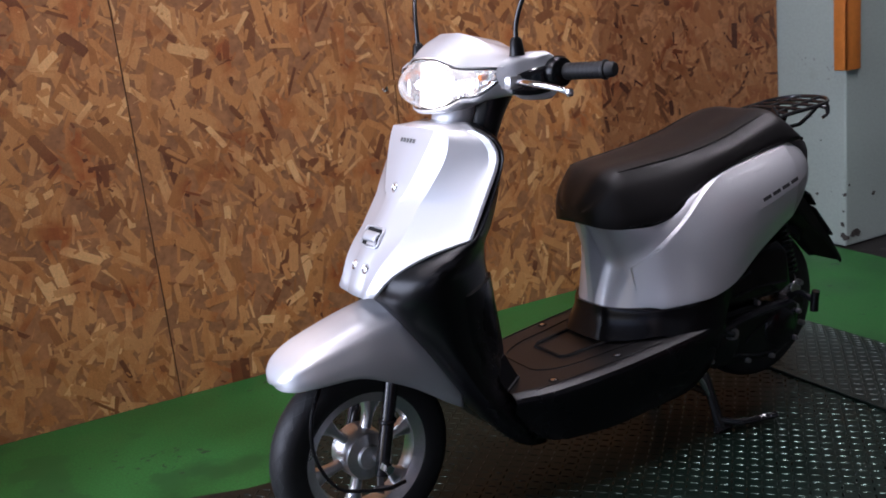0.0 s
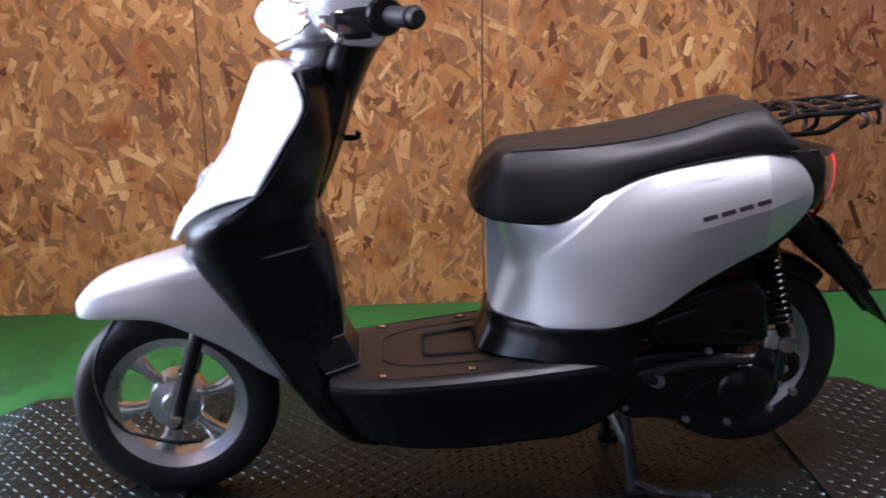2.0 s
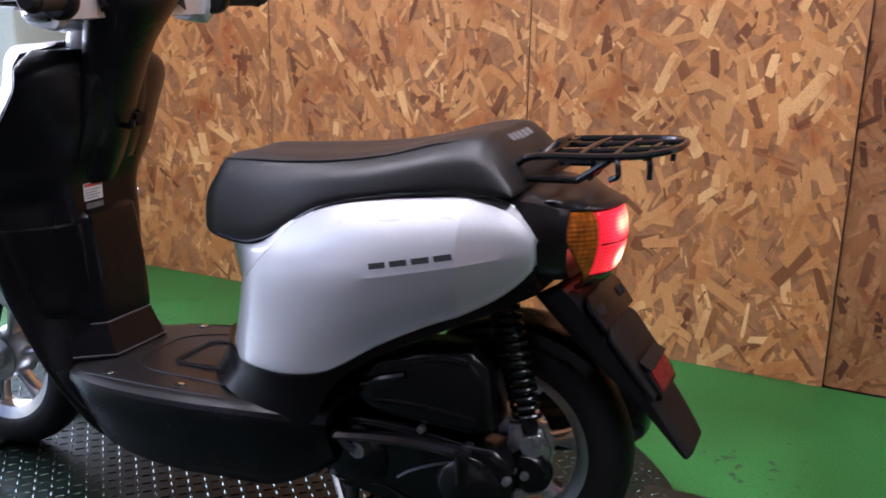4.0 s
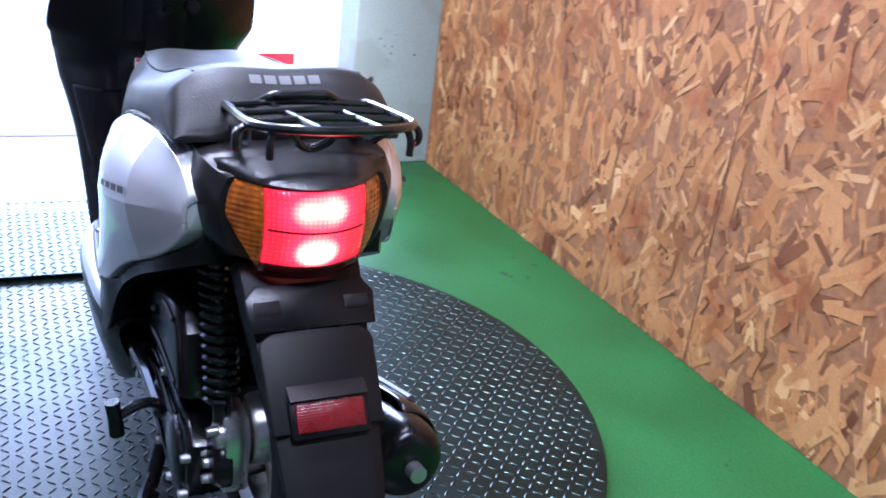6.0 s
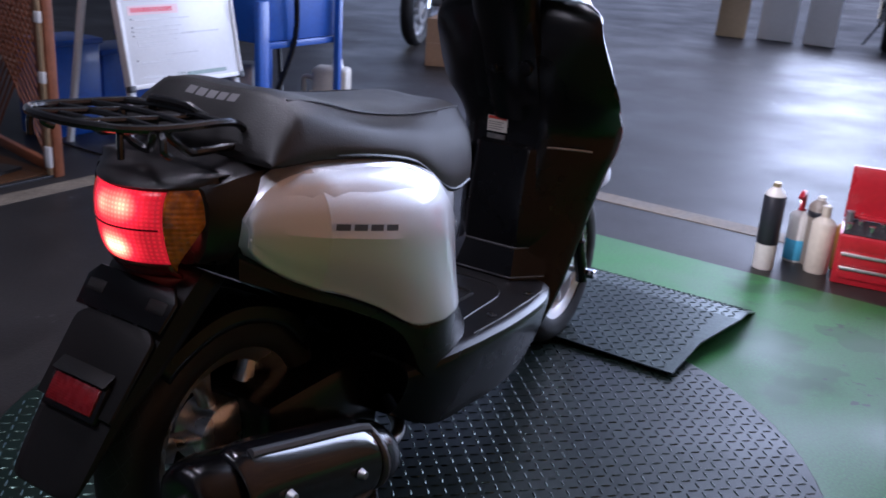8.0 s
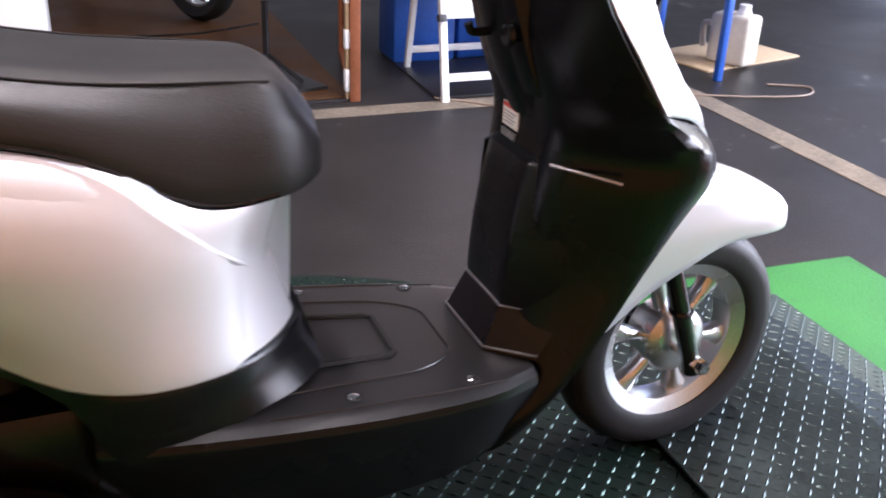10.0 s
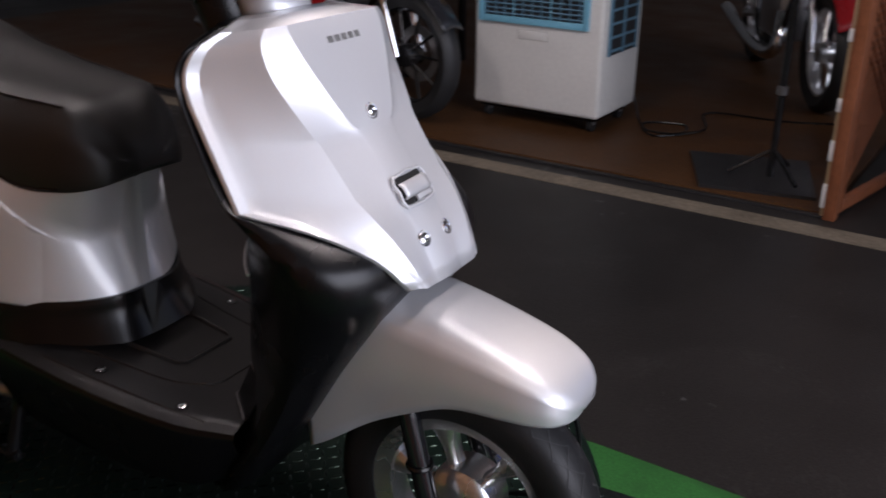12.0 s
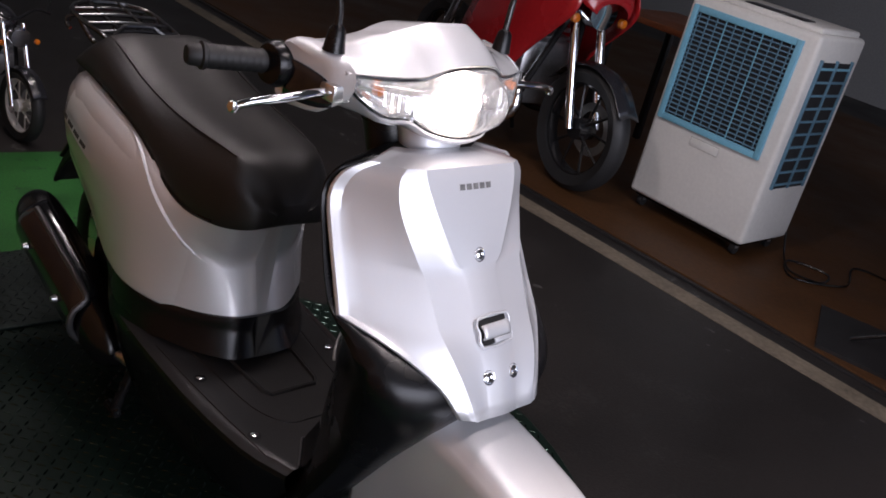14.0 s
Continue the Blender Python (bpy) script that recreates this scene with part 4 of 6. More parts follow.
seat = part("seat", surface(st, 4, 4, sv=(2, 5), su=(10, 12), mirror=True, cap=True), VINYL, scooter, "black vinyl dual seat with fine grain")
seat_tree = under(seat)
for i in range(5):
    y = -0.046 + 0.0195 * i
    part("seat_mark_bar", marks(seat_tree, [[(0.549, y, 0.9), (0.549, y + 0.015, 0.9), (0.5605, y + 0.015, 0.9), (0.5605, y, 0.9)]], (0, 0, -1), 0.0015), DIMGREY, seat, "pale grey plain bar", smooth=False)
for s in (-1, 1):
    part("piping", tube([(x, s * (w * 0.72 + 0.001), zt - 0.004) for x, zt, zb, w in ((0.065, 0.716, 0.584, 0.125), (0.13, 0.722, 0.583, 0.140), (0.19, 0.726, 0.604, 0.150), (0.28, 0.735, 0.660, 0.157), (0.38, 0.753, 0.688, 0.158), (0.46, 0.776, 0.702, 0.156), (0.53, 0.788, 0.71, 0.153))], 0.0016, 6, 3), VINYL, seat)
    part("seat_hem", tube([(x, s * (w * 0.992), zb + 0.003) for x, zt, zb, w in ((0.065, 0.716, 0.584, 0.125), (0.13, 0.718, 0.583, 0.140), (0.19, 0.718, 0.604, 0.150), (0.28, 0.726, 0.660, 0.157), (0.38, 0.746, 0.688, 0.158), (0.47, 0.767, 0.704, 0.154), (0.57, 0.763, 0.724, 0.138))], 0.003, 6, 3), BLACK, seat)

# tail cowl and lamp
COWL = mat("dark_glossy_cowl", (0.0085, 0.0068, 0.0070), 0.30, spec=0.5, vary=0.2, bump=0.04, bscale=500)
tc = []
for x, zt, zb, w in ((0.54, 0.715, 0.55, 0.128), (0.60, 0.712, 0.568, 0.132), (0.63, 0.709, 0.572, 0.128), (0.655, 0.702, 0.574, 0.117), (0.668, 0.697, 0.578, 0.108)):
    tc.append([(x, 0, zt), (x, 0.6 * w, zt), (x, 0.92 * w, zt - 0.010), (x, w, zt - 0.35 * (zt - zb)), (x, 0.8 * w, zb + 0.01), (x, 0, zb)])
part("tail_cowl", surface(tc, 3, 3, sv=(2,), mirror=True, cap=True), COWL, scooter, "glossy black plastic tail cowl")
part("tail_brow", surface([[(xa - k * yy * yy, yy, z - 0.9 * yy * yy * (1 if k == 0 else 0)) for yy in (-0.108, -0.07, -0.035, 0, 0.035, 0.07, 0.108)] for xa, z, k in ((0.62, 0.7105, 0.0), (0.665, 0.704, 1.2), (0.7225, 0.691, 6.4), (0.7215, 0.686, 6.4))], 3, 3), COWL, scooter, "black cowl edge over the tail lamp").modifiers.new("t", "SOLIDIFY").thickness = 0.003
tail = new("tail_lamp")
tail.parent = scooter


def lens(y0, y1, name, m, label, levels=((0.577, -0.010), (0.594, 0.001), (0.636, 0.010), (0.67, 0.007), (0.690, -0.005))):
    rows = []
    for z, o in levels:
        row = []
        for i in range(7):
            y = y0 + (y1 - y0) * i / 6
            yy = y
            if abs(y) > 0.063:
                keep = min(1.0, 0.80 + 0.20 * (z - 0.584) / 0.070)
                yy = math.copysign(0.063 + (abs(y) - 0.063) * (keep - 0.80) / 0.20 * 0.9 + 0.1 * (abs(y) - 0.063), y)
            row.append((0.718 + o - 6.4 * yy * yy, yy, z))
        rows.append(row)
    return solidify(part(name, surface(rows, 3, 3), m, tail, label), 0.006, 0)


lens(-0.062, 0.062, "brake_lens", RED, "red ribbed lens, lit", ((0.5885, -0.003), (0.604, 0.004), (0.636, 0.010), (0.665, 0.008), (0.6825, 0.001)))
lens(-0.062, 0.062, "lens_rim", DARKRED, "dark red rim under the lit lens", ((0.564, -0.022), (0.570, -0.014), (0.578, -0.008), (0.588, -0.003)))
lens(-0.062, 0.062, "lens_rim", DARKRED, "dark red rim over the lit lens", ((0.683, 0.001), (0.687, -0.002), (0.691, -0.006)))
part("lens_seam", tube([(0.7315 - 6.4 * y * y, y, 0.6355) for y in (-0.060, -0.04, -0.02, 0, 0.02, 0.04, 0.060)], 0.0014, 6, 2), DARKRED, tail)
lens(-0.106, -0.063, "indicator_lens", AMBER, "amber indicator lens")
lens(0.063, 0.106, "indicator_lens", AMBER, "amber indicator lens")

# rear mudguard, plate bracket, reflector
mg = []
for x, z, w in ((0.655, 0.575, 0.080), (0.70, 0.530, 0.076), (0.755, 0.462, 0.070), (0.805, 0.405, 0.066), (0.856, 0.334, 0.060), (0.865, 0.321, 0.050)):
    k = max(0.12, min(1.0, (0.872 - x) / 0.16))
    mg.append([(x, 0, z), (x, 0.75 * w, z), (x - 0.004, w, z - 0.003), (x - 0.004 - 0.034 * k, w * 1.02, z - 0.003 - 0.022 * k)])
MUDGREY = mat("grey_black_plastic", (0.0068, 0.0064, 0.0064), 0.46, spec=0.28, vary=0.3, vscale=5, bump=0.1, bscale=400)
guard = solidify(part("mudguard", surface(mg, 3, 3, sv=(1, 2), mirror=True), MUDGREY, scooter, "long grey-black plastic rear mudguard"), 0.004)
slope = pose(0.712, 0, 0.532, 0, -39, 0)
part("plate_bracket", moved(prism([(-0.080, -0.030), (0.080, -0.030), (0.084, 0.012), (0.070, 0.030), (-0.070, 0.030), (-0.084, 0.012)], -0.005, 0.003, 0.003, 2, "x"), slope), BLACK, guard, "empty number plate bracket")
for s in (-1, 1):
    part("slot_edge", moved(box(0.001, 0.0044, s * 0.058 - 0.017, s * 0.058 + 0.017, -0.009, 0.009, 0.002), slope), MUDGREY, guard)
    # raised near-black block paints the shade in the slot
    part("slot", moved(box(0.002, 0.0050, s * 0.058 - 0.013, s * 0.058 + 0.013, -0.0055, 0.0055, 0.001), slope), GROOVE, guard)
# raised shield with an arched top, where a plate would lie
arch = [(-0.071, -0.105), (0.071, -0.105)] + [(0.074 * math.cos(radians(a)), 0.030 * math.sin(radians(a))) for a in range(0, 181, 15)]
part("plate_shield", moved(prism(arch, -0.004, 0.005, 0.003, 2, "x"), pose(0.738, 0, 0.490, 0, -39, 0)), MUDGREY, guard)
reflect = pose(0.797, 0, 0.424, 0, -34, 0)
part("reflector_frame", moved(box(-0.006, 0.007, -0.051, 0.051, -0.026, 0.024, 0.004), reflect), BLACK, guard)
part("reflector_hood", moved(prism([(0.004, 0.020), (0.013, 0.021), (0.002, 0.040)], -0.050, 0.050, 0.001), reflect), MUDGREY, guard)
part("reflector", moved(box(0.003, 0.010, -0.0435, 0.0435, -0.018, 0.018, 0.002), reflect), DULLRED, guard, "red rear reflector")
# inner hugger over the rear tyre
hg = []
for a in (150, 125, 100, 80, 62, 52):
    hg.append([(0.578 + r * math.cos(radians(a)), y, 0.264 + r * math.sin(radians(a))) for r, y in ((0.222, 0), (0.222, 0.035), (0.215, 0.052), (0.19, 0.055))])
solidify(part("rear_hugger", surface(hg, 3, 3, sv=(2,), mirror=True), BLACK, scooter, "black inner mudguard"), 0.003)

# rear carrier
rack = new("rear_carrier")
rack.parent = scooter
tagged(rack, "black tubular rear carrier with hooks")


def rod(pts, r=0.0055, name="rack_tube", parent=rack, sub=4, sharp=(), closed=False):
    return part(name, tube(pts, r, 8, sub, sharp, closed), DARKTUBE, parent)


SIDE = [(0.560, 0.078, 0.728), (0.585, 0.084, 0.752), (0.615, 0.090, 0.764), (0.70, 0.096, 0.771), (0.762, 0.090, 0.777), (0.798, 0.050, 0.782)]
rod([(x, -y, z) for x, y, z in SIDE] + [(0.806, 0, 0.783)] + SIDE[::-1], 0.0055)
for y in (-0.035, 0.035):
    rod([(0.60, y, 0.761), (0.69, y, 0.770), (0.802, y, 0.783)], 0.0045)
for x, w in ((0.625, 0.091), (0.675, 0.094), (0.725, 0.094), (0.768, 0.084)):
    rod([(x, -w, 0.765 + 0.06 * (x - 0.62)), (x, 0, 0.769 + 0.06 * (x - 0.62)), (x, w, 0.765 + 0.06 * (x - 0.62))], 0.0045)
rod([(0.612, -0.066, 0.758), (0.628, -0.034, 0.778), (0.630, 0.0, 0.779), (0.628, 0.034, 0.778), (0.612, 0.066, 0.758)], 0.0055, "grab_hoop", sub=5, sharp=(1, 3))
for s in (-1, 1):
    rod([(0.725, s * 0.092, 0.771), (0.695, s * 0.086, 0.748), (0.672, s * 0.080, 0.732), (0.62, s * 0.076, 0.728), (0.560, s * 0.078, 0.726)], 0.0055, "stay", sharp=(2,))
    rod([(0.772, s * 0.078, 0.775), (0.776, s * 0.082, 0.762), (0.776, s * 0.082, 0.744)], 0.0045, "hook")
    rod([(0.73, s * 0.092, 0.771), (0.737, s * 0.108, 0.764), (0.738, s * 0.110, 0.750), (0.726, s * 0.106, 0.742)], 0.0045, "hook")
rod([(0.68, -0.030, 0.769), (0.68, -0.022, 0.737), (0.668, 0.0, 0.722), (0.68, 0.022, 0.737), (0.68, 0.030, 0.769)], 0.0055, "stay")

# steering neck, column cover
nk = []
for x, z, w, d in ((-0.300, 0.80, 0.05, 0.035), (-0.300, 0.87, 0.052, 0.044), (-0.290, 0.905, 0.056, 0.046), (-0.285, 0.94, 0.060, 0.030)):
    nk.append([(x - d * math.cos(radians(a)), w * math.sin(radians(a)), z) for a in range(0, 360, 30)])
part("steering_neck", surface(nk, 3, 2, closed=True), SILVER, scooter, "silver steering neck cover")
nb = []
for x, z, w, d in ((-0.325, 0.62, 0.050, 0.030), (-0.293, 0.70, 0.062, 0.034), (-0.268, 0.79, 0.070, 0.040), (-0.255, 0.83, 0.072, 0.044), (-0.234, 0.89, 0.078, 0.052), (-0.205, 0.95, 0.098, 0.065), (-0.195, 0.985, 0.13, 0.055)):
    nb.append([(x - d * math.cos(radians(a)), w * math.sin(radians(a)), z) for a in range(0, 360, 30)])
part("column_cover", surface(nb, 3, 2, closed=True, cap=True), BLACK, scooter, "black steering column cover")

# handlebar cover, open at the lamp
hbar = new("handlebar")
hbar.parent = scooter
hbar.matrix_local = Matrix.Translation((-0.288, 0.004, 0.010)) @ Matrix.Rotation(radians(4), 4, "Z") @ Matrix.Translation((0.27, 0, 0))
# rows outwards from the middle: y, then the lens edge (top, middle, bottom) as x, z
LENS = ((0.0, -0.335, 1.006, -0.385, 0.957, -0.349, 0.904), (0.04, -0.333, 1.004, -0.380, 0.957, -0.343, 0.906), (0.070, -0.325, 0.993, -0.361, 0.954, -0.329, 0.913),
        (0.092, -0.316, 0.984, -0.338, 0.950, -0.311, 0.924), (0.14, -0.300, 0.980, -0.314, 0.950, -0.303, 0.928), (0.182, -0.277, 0.977, -0.281, 0.967, -0.276, 0.957))
VISOR = ((-0.266, 1.052, -0.180, 1.030), (-0.264, 1.051, -0.180, 1.029), (-0.254, 1.041, -0.178, 1.020), (-0.243, 1.030, -0.175, 1.010), (-0.225, 1.008, -0.170, 0.999), (-0.222, 1.001, -0.168, 0.995))
hb = []
for (y, xt, zt, xm, zm, xb, zb), (xv, zv, xr, zr) in zip(LENS, VISOR):
    hb.append([(xt + 0.006, y, zt), (xt - 0.003, y * 1.01, zt + 0.005), (0.5 * (xt + xv) - 0.006, y, 0.5 * (zt + zv) + 0.006), (xv, y, zv), (xr, y, zr), (xr + 0.004, y, 0.5 * (zr + 0.93)), (xr, y, 0.925), (0.5 * (xb + xr), y, min(zb, 0.93) - 0.010), (xb + 0.010, y, zb - 0.012), (xb - 0.003, y, zb - 0.006), (xb + 0.006, y, zb - 0.001)])
hb.append([(x + 0.006, 0.192, z if i > 5 else z - 0.003) for i, (x, y, z) in enumerate(hb[-1])])
hb = [[(x, -y, z) for x, y, z in r] for r in reversed(hb[1:])] + hb
shell = solidify(part("handlebar_cover", surface(hb, 3, 3, sv=(1, 3, 4, 6, 9)), SILVER, hbar, "silver handlebar cover", sharp=30), 0.003)
for s in (-1, 1):
    # wing round the lever; a dark sheet paints its shaded well
    wing = [[(x, s * y, z) for x, y, z in r] for r in (
        [(-0.280, 0.184, 0.984), (-0.228, 0.186, 1.001), (-0.170, 0.188, 0.996), (-0.168, 0.188, 0.925), (-0.225, 0.186, 0.915), (-0.278, 0.184, 0.945)],
        [(-0.256, 0.200, 0.982), (-0.218, 0.206, 0.997), (-0.165, 0.208, 0.995), (-0.164, 0.208, 0.915), (-0.205, 0.206, 0.908), (-0.252, 0.200, 0.922)],
        [(-0.240, 0.205, 0.976), (-0.205, 0.215, 0.990), (-0.166, 0.219, 0.989), (-0.165, 0.219, 0.918), (-0.200, 0.214, 0.914), (-0.238, 0.205, 0.924)])]
    part("wing", surface(wing, 3, 3, closed=True, cap=True), SILVER, hbar)
    well = [[(x, s * y, z) for x, y, z in r] for r in ([(-0.262, 0.197, 0.955), (-0.240, 0.208, 0.966), (-0.210, 0.2165, 0.972), (-0.182, 0.2205, 0.974)], [(-0.260, 0.197, 0.926), (-0.240, 0.208, 0.921), (-0.210, 0.2165, 0.919), (-0.182, 0.2205, 0.922)])]
    part("lever_well_shade", surface(well, 4, 4), GLOSS, hbar, "dark sheet in place of the shaded opening round the brake lever").modifiers.new("t", "SOLIDIFY").thickness = 0.006
    part("switch_box", lathe([(0.0, 0.0), (0.030, 0.0), (0.033, 0.006), (0.033, 0.022), (0.028, 0.030), (0.018, 0.032)], "y", 24), BLACK, hbar, "black switch housing").matrix_local = Matrix.Translation((-0.160, s * 0.205, 0.957)) @ Matrix.Rotation(0 if s > 0 else math.pi, 4, "Z")
    prof = [(0.0, 0.0), (0.021, 0.0), (0.021, 0.006), (0.0165, 0.008)]
    for k in range(8):
        prof += [(0.0168, 0.012 + k * 0.010), (0.0172, 0.014 + k * 0.010), (0.0172, 0.019 + k * 0.010), (0.0166, 0.021 + k * 0.010)]
    prof += [(0.0168, 0.096), (0.0195, 0.098), (0.0195, 0.103), (0.0155, 0.105), (0.0150, 0.118), (0.012, 0.123), (0.0, 0.124)]
    gripm = Matrix.Translation((-0.152, s * 0.222, 0.957)) @ Matrix.Rotation((0 if s > 0 else math.pi) + radians(-17 if s > 0 else 17), 4, "Z")
    g = part("grip", lathe(prof, "y", 24), RUBBER, hbar, "black ribbed rubber grip with bar end")
    g.matrix_local = gripm
    part("lever", tube([(-0.252, s * 0.195, 0.948), (-0.262, s * 0.235, 0.950), (-0.264, s * 0.285, 0.946), (-0.252, s * 0.325, 0.938), (-0.243, s * 0.345, 0.930)], 0.0070, 10, 5, taper=0.0055), CHROME, hbar, "polished brake lever")
    part("lever_ball", lathe([(0.0, -0.009), (0.006, -0.007), (0.0085, 0.0), (0.006, 0.007), (0.0, 0.009)], "z", 14, (-0.241, s * 0.348, 0.929)), CHROME, hbar)
    part("lever_pivot", box(-0.272, -0.238, min(s * 0.168, s * 0.208), max(s * 0.168, s * 0.208), 0.936, 0.962, 0.006), ALLOY, hbar)
    part("mirror_boss", lathe([(0.0165, 0.0), (0.0155, 0.004), (0.012, 0.030), (0.0075, 0.036), (0.006, 0.036)], "z", 16, (-0.232, s * 0.186, 0.999)), BLACK, hbar, "black rubber boot of the mirror stem")
    part("mirror_stem", tube([(-0.232, s * 0.186, 1.03), (-0.230, s * 0.188, 1.06), (-0.222, s * 0.20, 1.10), (-0.20, s * 0.225, 1.16), (-0.185, s * 0.242, 1.20)], 0.0052, 10, 4), DARKTUBE, hbar, "black mirror stem")
    mh = Matrix.Translation((-0.18, s * 0.262, 1.235)) @ Matrix.Rotation(radians(8 * s), 4, "Z")
    head = surface([[(d, rr * math.cos(radians(a)) * 0.068, rr * math.sin(radians(a)) * 0.042) for a in range(0, 360, 30)] for d, rr in ((-0.026, 0.25), (-0.020, 0.7), (-0.006, 0.97), (0.006, 1.0), (0.006, 0.92))], 2, 2, closed=True, cap=True)
    hd = part("mirror_head", moved(head, mh), BLACK, hbar, "black oval mirror housing")
    part("mirror_glass", moved(lathe([(0.0, 0.0), (1.0, 0.0)], "x", 24), mh @ Matrix.Translation((0.0075, 0, 0)) @ Matrix.Diagonal((1, 0.062, 0.037, 1))), CHROME, hd, "mirror glass")
part("meter_panel", surface([[(x, y, z - 0.008 - 2.9 * y * y) for y in (-0.12, -0.06, 0, 0.06, 0.12)] for x, z in ((-0.225, 1.036), (-0.19, 1.028), (-0.165, 1.010), (-0.158, 0.985))], 3, 3), BLACK, hbar, "black instrument panel").modifiers.new("t", "SOLIDIFY").thickness = 0.004

# headlamp
GLASS = bpy.data.materials.new("lamp_glass")
GLASS.use_nodes = True
gb_ = GLASS.node_tree.nodes["Principled BSDF"]
gb_.inputs["Transmission Weight"].default_value, gb_.inputs["Roughness"].default_value, gb_.inputs["IOR"].default_value = 0.90, 0.03, 1.3
gb_.inputs["Base Color"].default_value = (0.95, 0.95, 0.95, 1)
# the bowl itself emits: the bulb's light on it is painted in
BOWL = hot_spots(mat("glowing_reflector", (0.8, 0.78, 0.75), 0.12, 1.0, vary=0.1, vscale=60, bump=0.5, bscale=120), (((-0.335, 0.0, 0.950), 0.070, 30.0),), 0.0, (1.0, 0.86, 0.70), (1.0, 0.95, 0.88))
BULB = mat("lit_bulb", (1, 1, 1), 0.3, emit=(1.0, 0.93, 0.84), power=45)
headlamp = new("headlamp")
headlamp.parent = hbar
gl, bw = [], []
for y, xt, zt, xm, zm, xb, zb in LENS:
    ring = [(xb, zb), (0.38 * xb + 0.62 * xm - 0.006, 0.55 * zb + 0.45 * zm), (xm, zm), (0.4 * xt + 0.6 * xm - 0.005, 0.5 * (zt + zm)), (xt, zt)]
    gl.append([(x, y, z) for x, z in ring])
    deep = 0.050 * max(0.0, 1 - (y / 0.16) ** 2) + 0.012
    bw.append([(x + deep * k, y, z) for (x, z), k in zip(ring, (0.15, 0.8, 1.0, 0.8, 0.15))])
for src, nm, m, lab, t in ((gl, "lens", GLASS, "clear headlamp lens", 0.002), (bw, "reflector", BOWL, "headlamp reflector with painted glow", 0.002)):
    rows = [[(x, -y, z) for x, y, z in r] for r in reversed(src[1:])] + src
    ob = solidify(part(nm, surface(rows, 3, 3), m, headlamp, lab), t)
    if nm == "lens":
        ob.visible_shadow = False
seal = [(x, -y if k < len(LENS) else y, z) for k, (y, x, z) in enumerate([(r[0], r[5], r[6]) for r in reversed(LENS)] + [(r[0], r[5], r[6]) for r in LENS[1:]])]
seal += [(r[1], r[0], r[2]) for r in reversed(LENS)] + [(r[1], -r[0], r[2]) for r in LENS[1:]]
part("lens_seal", tube([(x - 0.0012, y, z) for x, y, z in seal], 0.0022, 6, 3, closed=True), GLOSS, headlamp, "dark seal round the lens")
part("bulb", lathe([(0.0, -0.014), (0.009, -0.010), (0.011, 0.0), (0.009, 0.010), (0.0, 0.013)], "x", 16, (-0.345, 0.0, 0.955)), BULB, headlamp, "lit white bulb")
for s in (-1, 1):
    part("position_bulb", lathe([(0.0, -0.010), (0.007, -0.006), (0.008, 0.004), (0.0, 0.010)], "x", 12, (-0.296, s * 0.150, 0.963)), AMBER, headlamp, "amber indicator bulb")
    for k in range(5):
        part("reflector_rib", tube([(-0.322 + 0.006 * k, s * (0.098 + 0.009 * k), 0.925 + 0.004 * k), (-0.318 + 0.006 * k, s * (0.098 + 0.009 * k), 0.960)], 0.0026, 6, 1), CHROME, headlamp)

# engine, drive case, air box, shock absorber
eng = new("engine")
eng.parent = scooter
tagged(eng, "black scooter engine and drive case")
part("drive_case", prism([(0.255, 0.235), (0.275, 0.285), (0.32, 0.312), (0.42, 0.315), (0.52, 0.300), (0.575, 0.300), (0.605, 0.275), (0.605, 0.215), (0.58, 0.175), (0.52, 0.152), (0.44, 0.160), (0.38, 0.178), (0.31, 0.170), (0.27, 0.19)], -0.128, -0.06, 0.010, 3), ENGINE, eng, "black cast drive case cover")
part("case_bulge", lathe([(0.0, -0.014), (0.045, -0.012), (0.058, -0.004), (0.06, 0.004)], "y", 36, (0.332, -0.126, 0.238)), ENGINE, eng)
part("case_bulge", lathe([(0.0, -0.012), (0.045, -0.010), (0.056, -0.002), (0.058, 0.004)], "y", 36, (0.535, -0.126, 0.225)), ENGINE, eng)
kick = part("kick_lever", tube([(0.345, -0.150, 0.262), (0.30, -0.152, 0.280), (0.42, -0.152, 0.298), (0.545, -0.154, 0.302)], 0.0105, 8, 3, sharp=(1,)), GLOSS, eng, "black kick starter lever")
part("kick_stalk", tube([(0.54, -0.15, 0.302), (0.550, -0.165, 0.322), (0.556, -0.186, 0.325), (0.558, -0.214, 0.312)], 0.0075, 8, 3), GLOSS, eng)
part("kick_pedal", tube([(0.560, -0.215, 0.285), (0.560, -0.217, 0.312), (0.560, -0.221, 0.338)], 0.0105, 10, 2), ENGINE, eng, "black folded kick pedal with rubber sleeve")
part("kick_boss", lathe([(0.0, -0.012), (0.014, -0.012), (0.017, 0.0), (0.017, 0.012)], "y", 16, (0.347, -0.144, 0.262)), STEEL, eng)
for x, z in ((0.453, 0.313), (0.349, 0.228), (0.352, 0.214), (0.415, 0.168), (0.50, 0.158), (0.585, 0.185), (0.29, 0.20), (0.60, 0.255)):
    part("bolt", lathe([(0.0, -0.008), (0.006, -0.007), (0.0072, 0.0), (0.0072, 0.006)], "y", 10, (x, -0.130, z)), STEEL, eng)
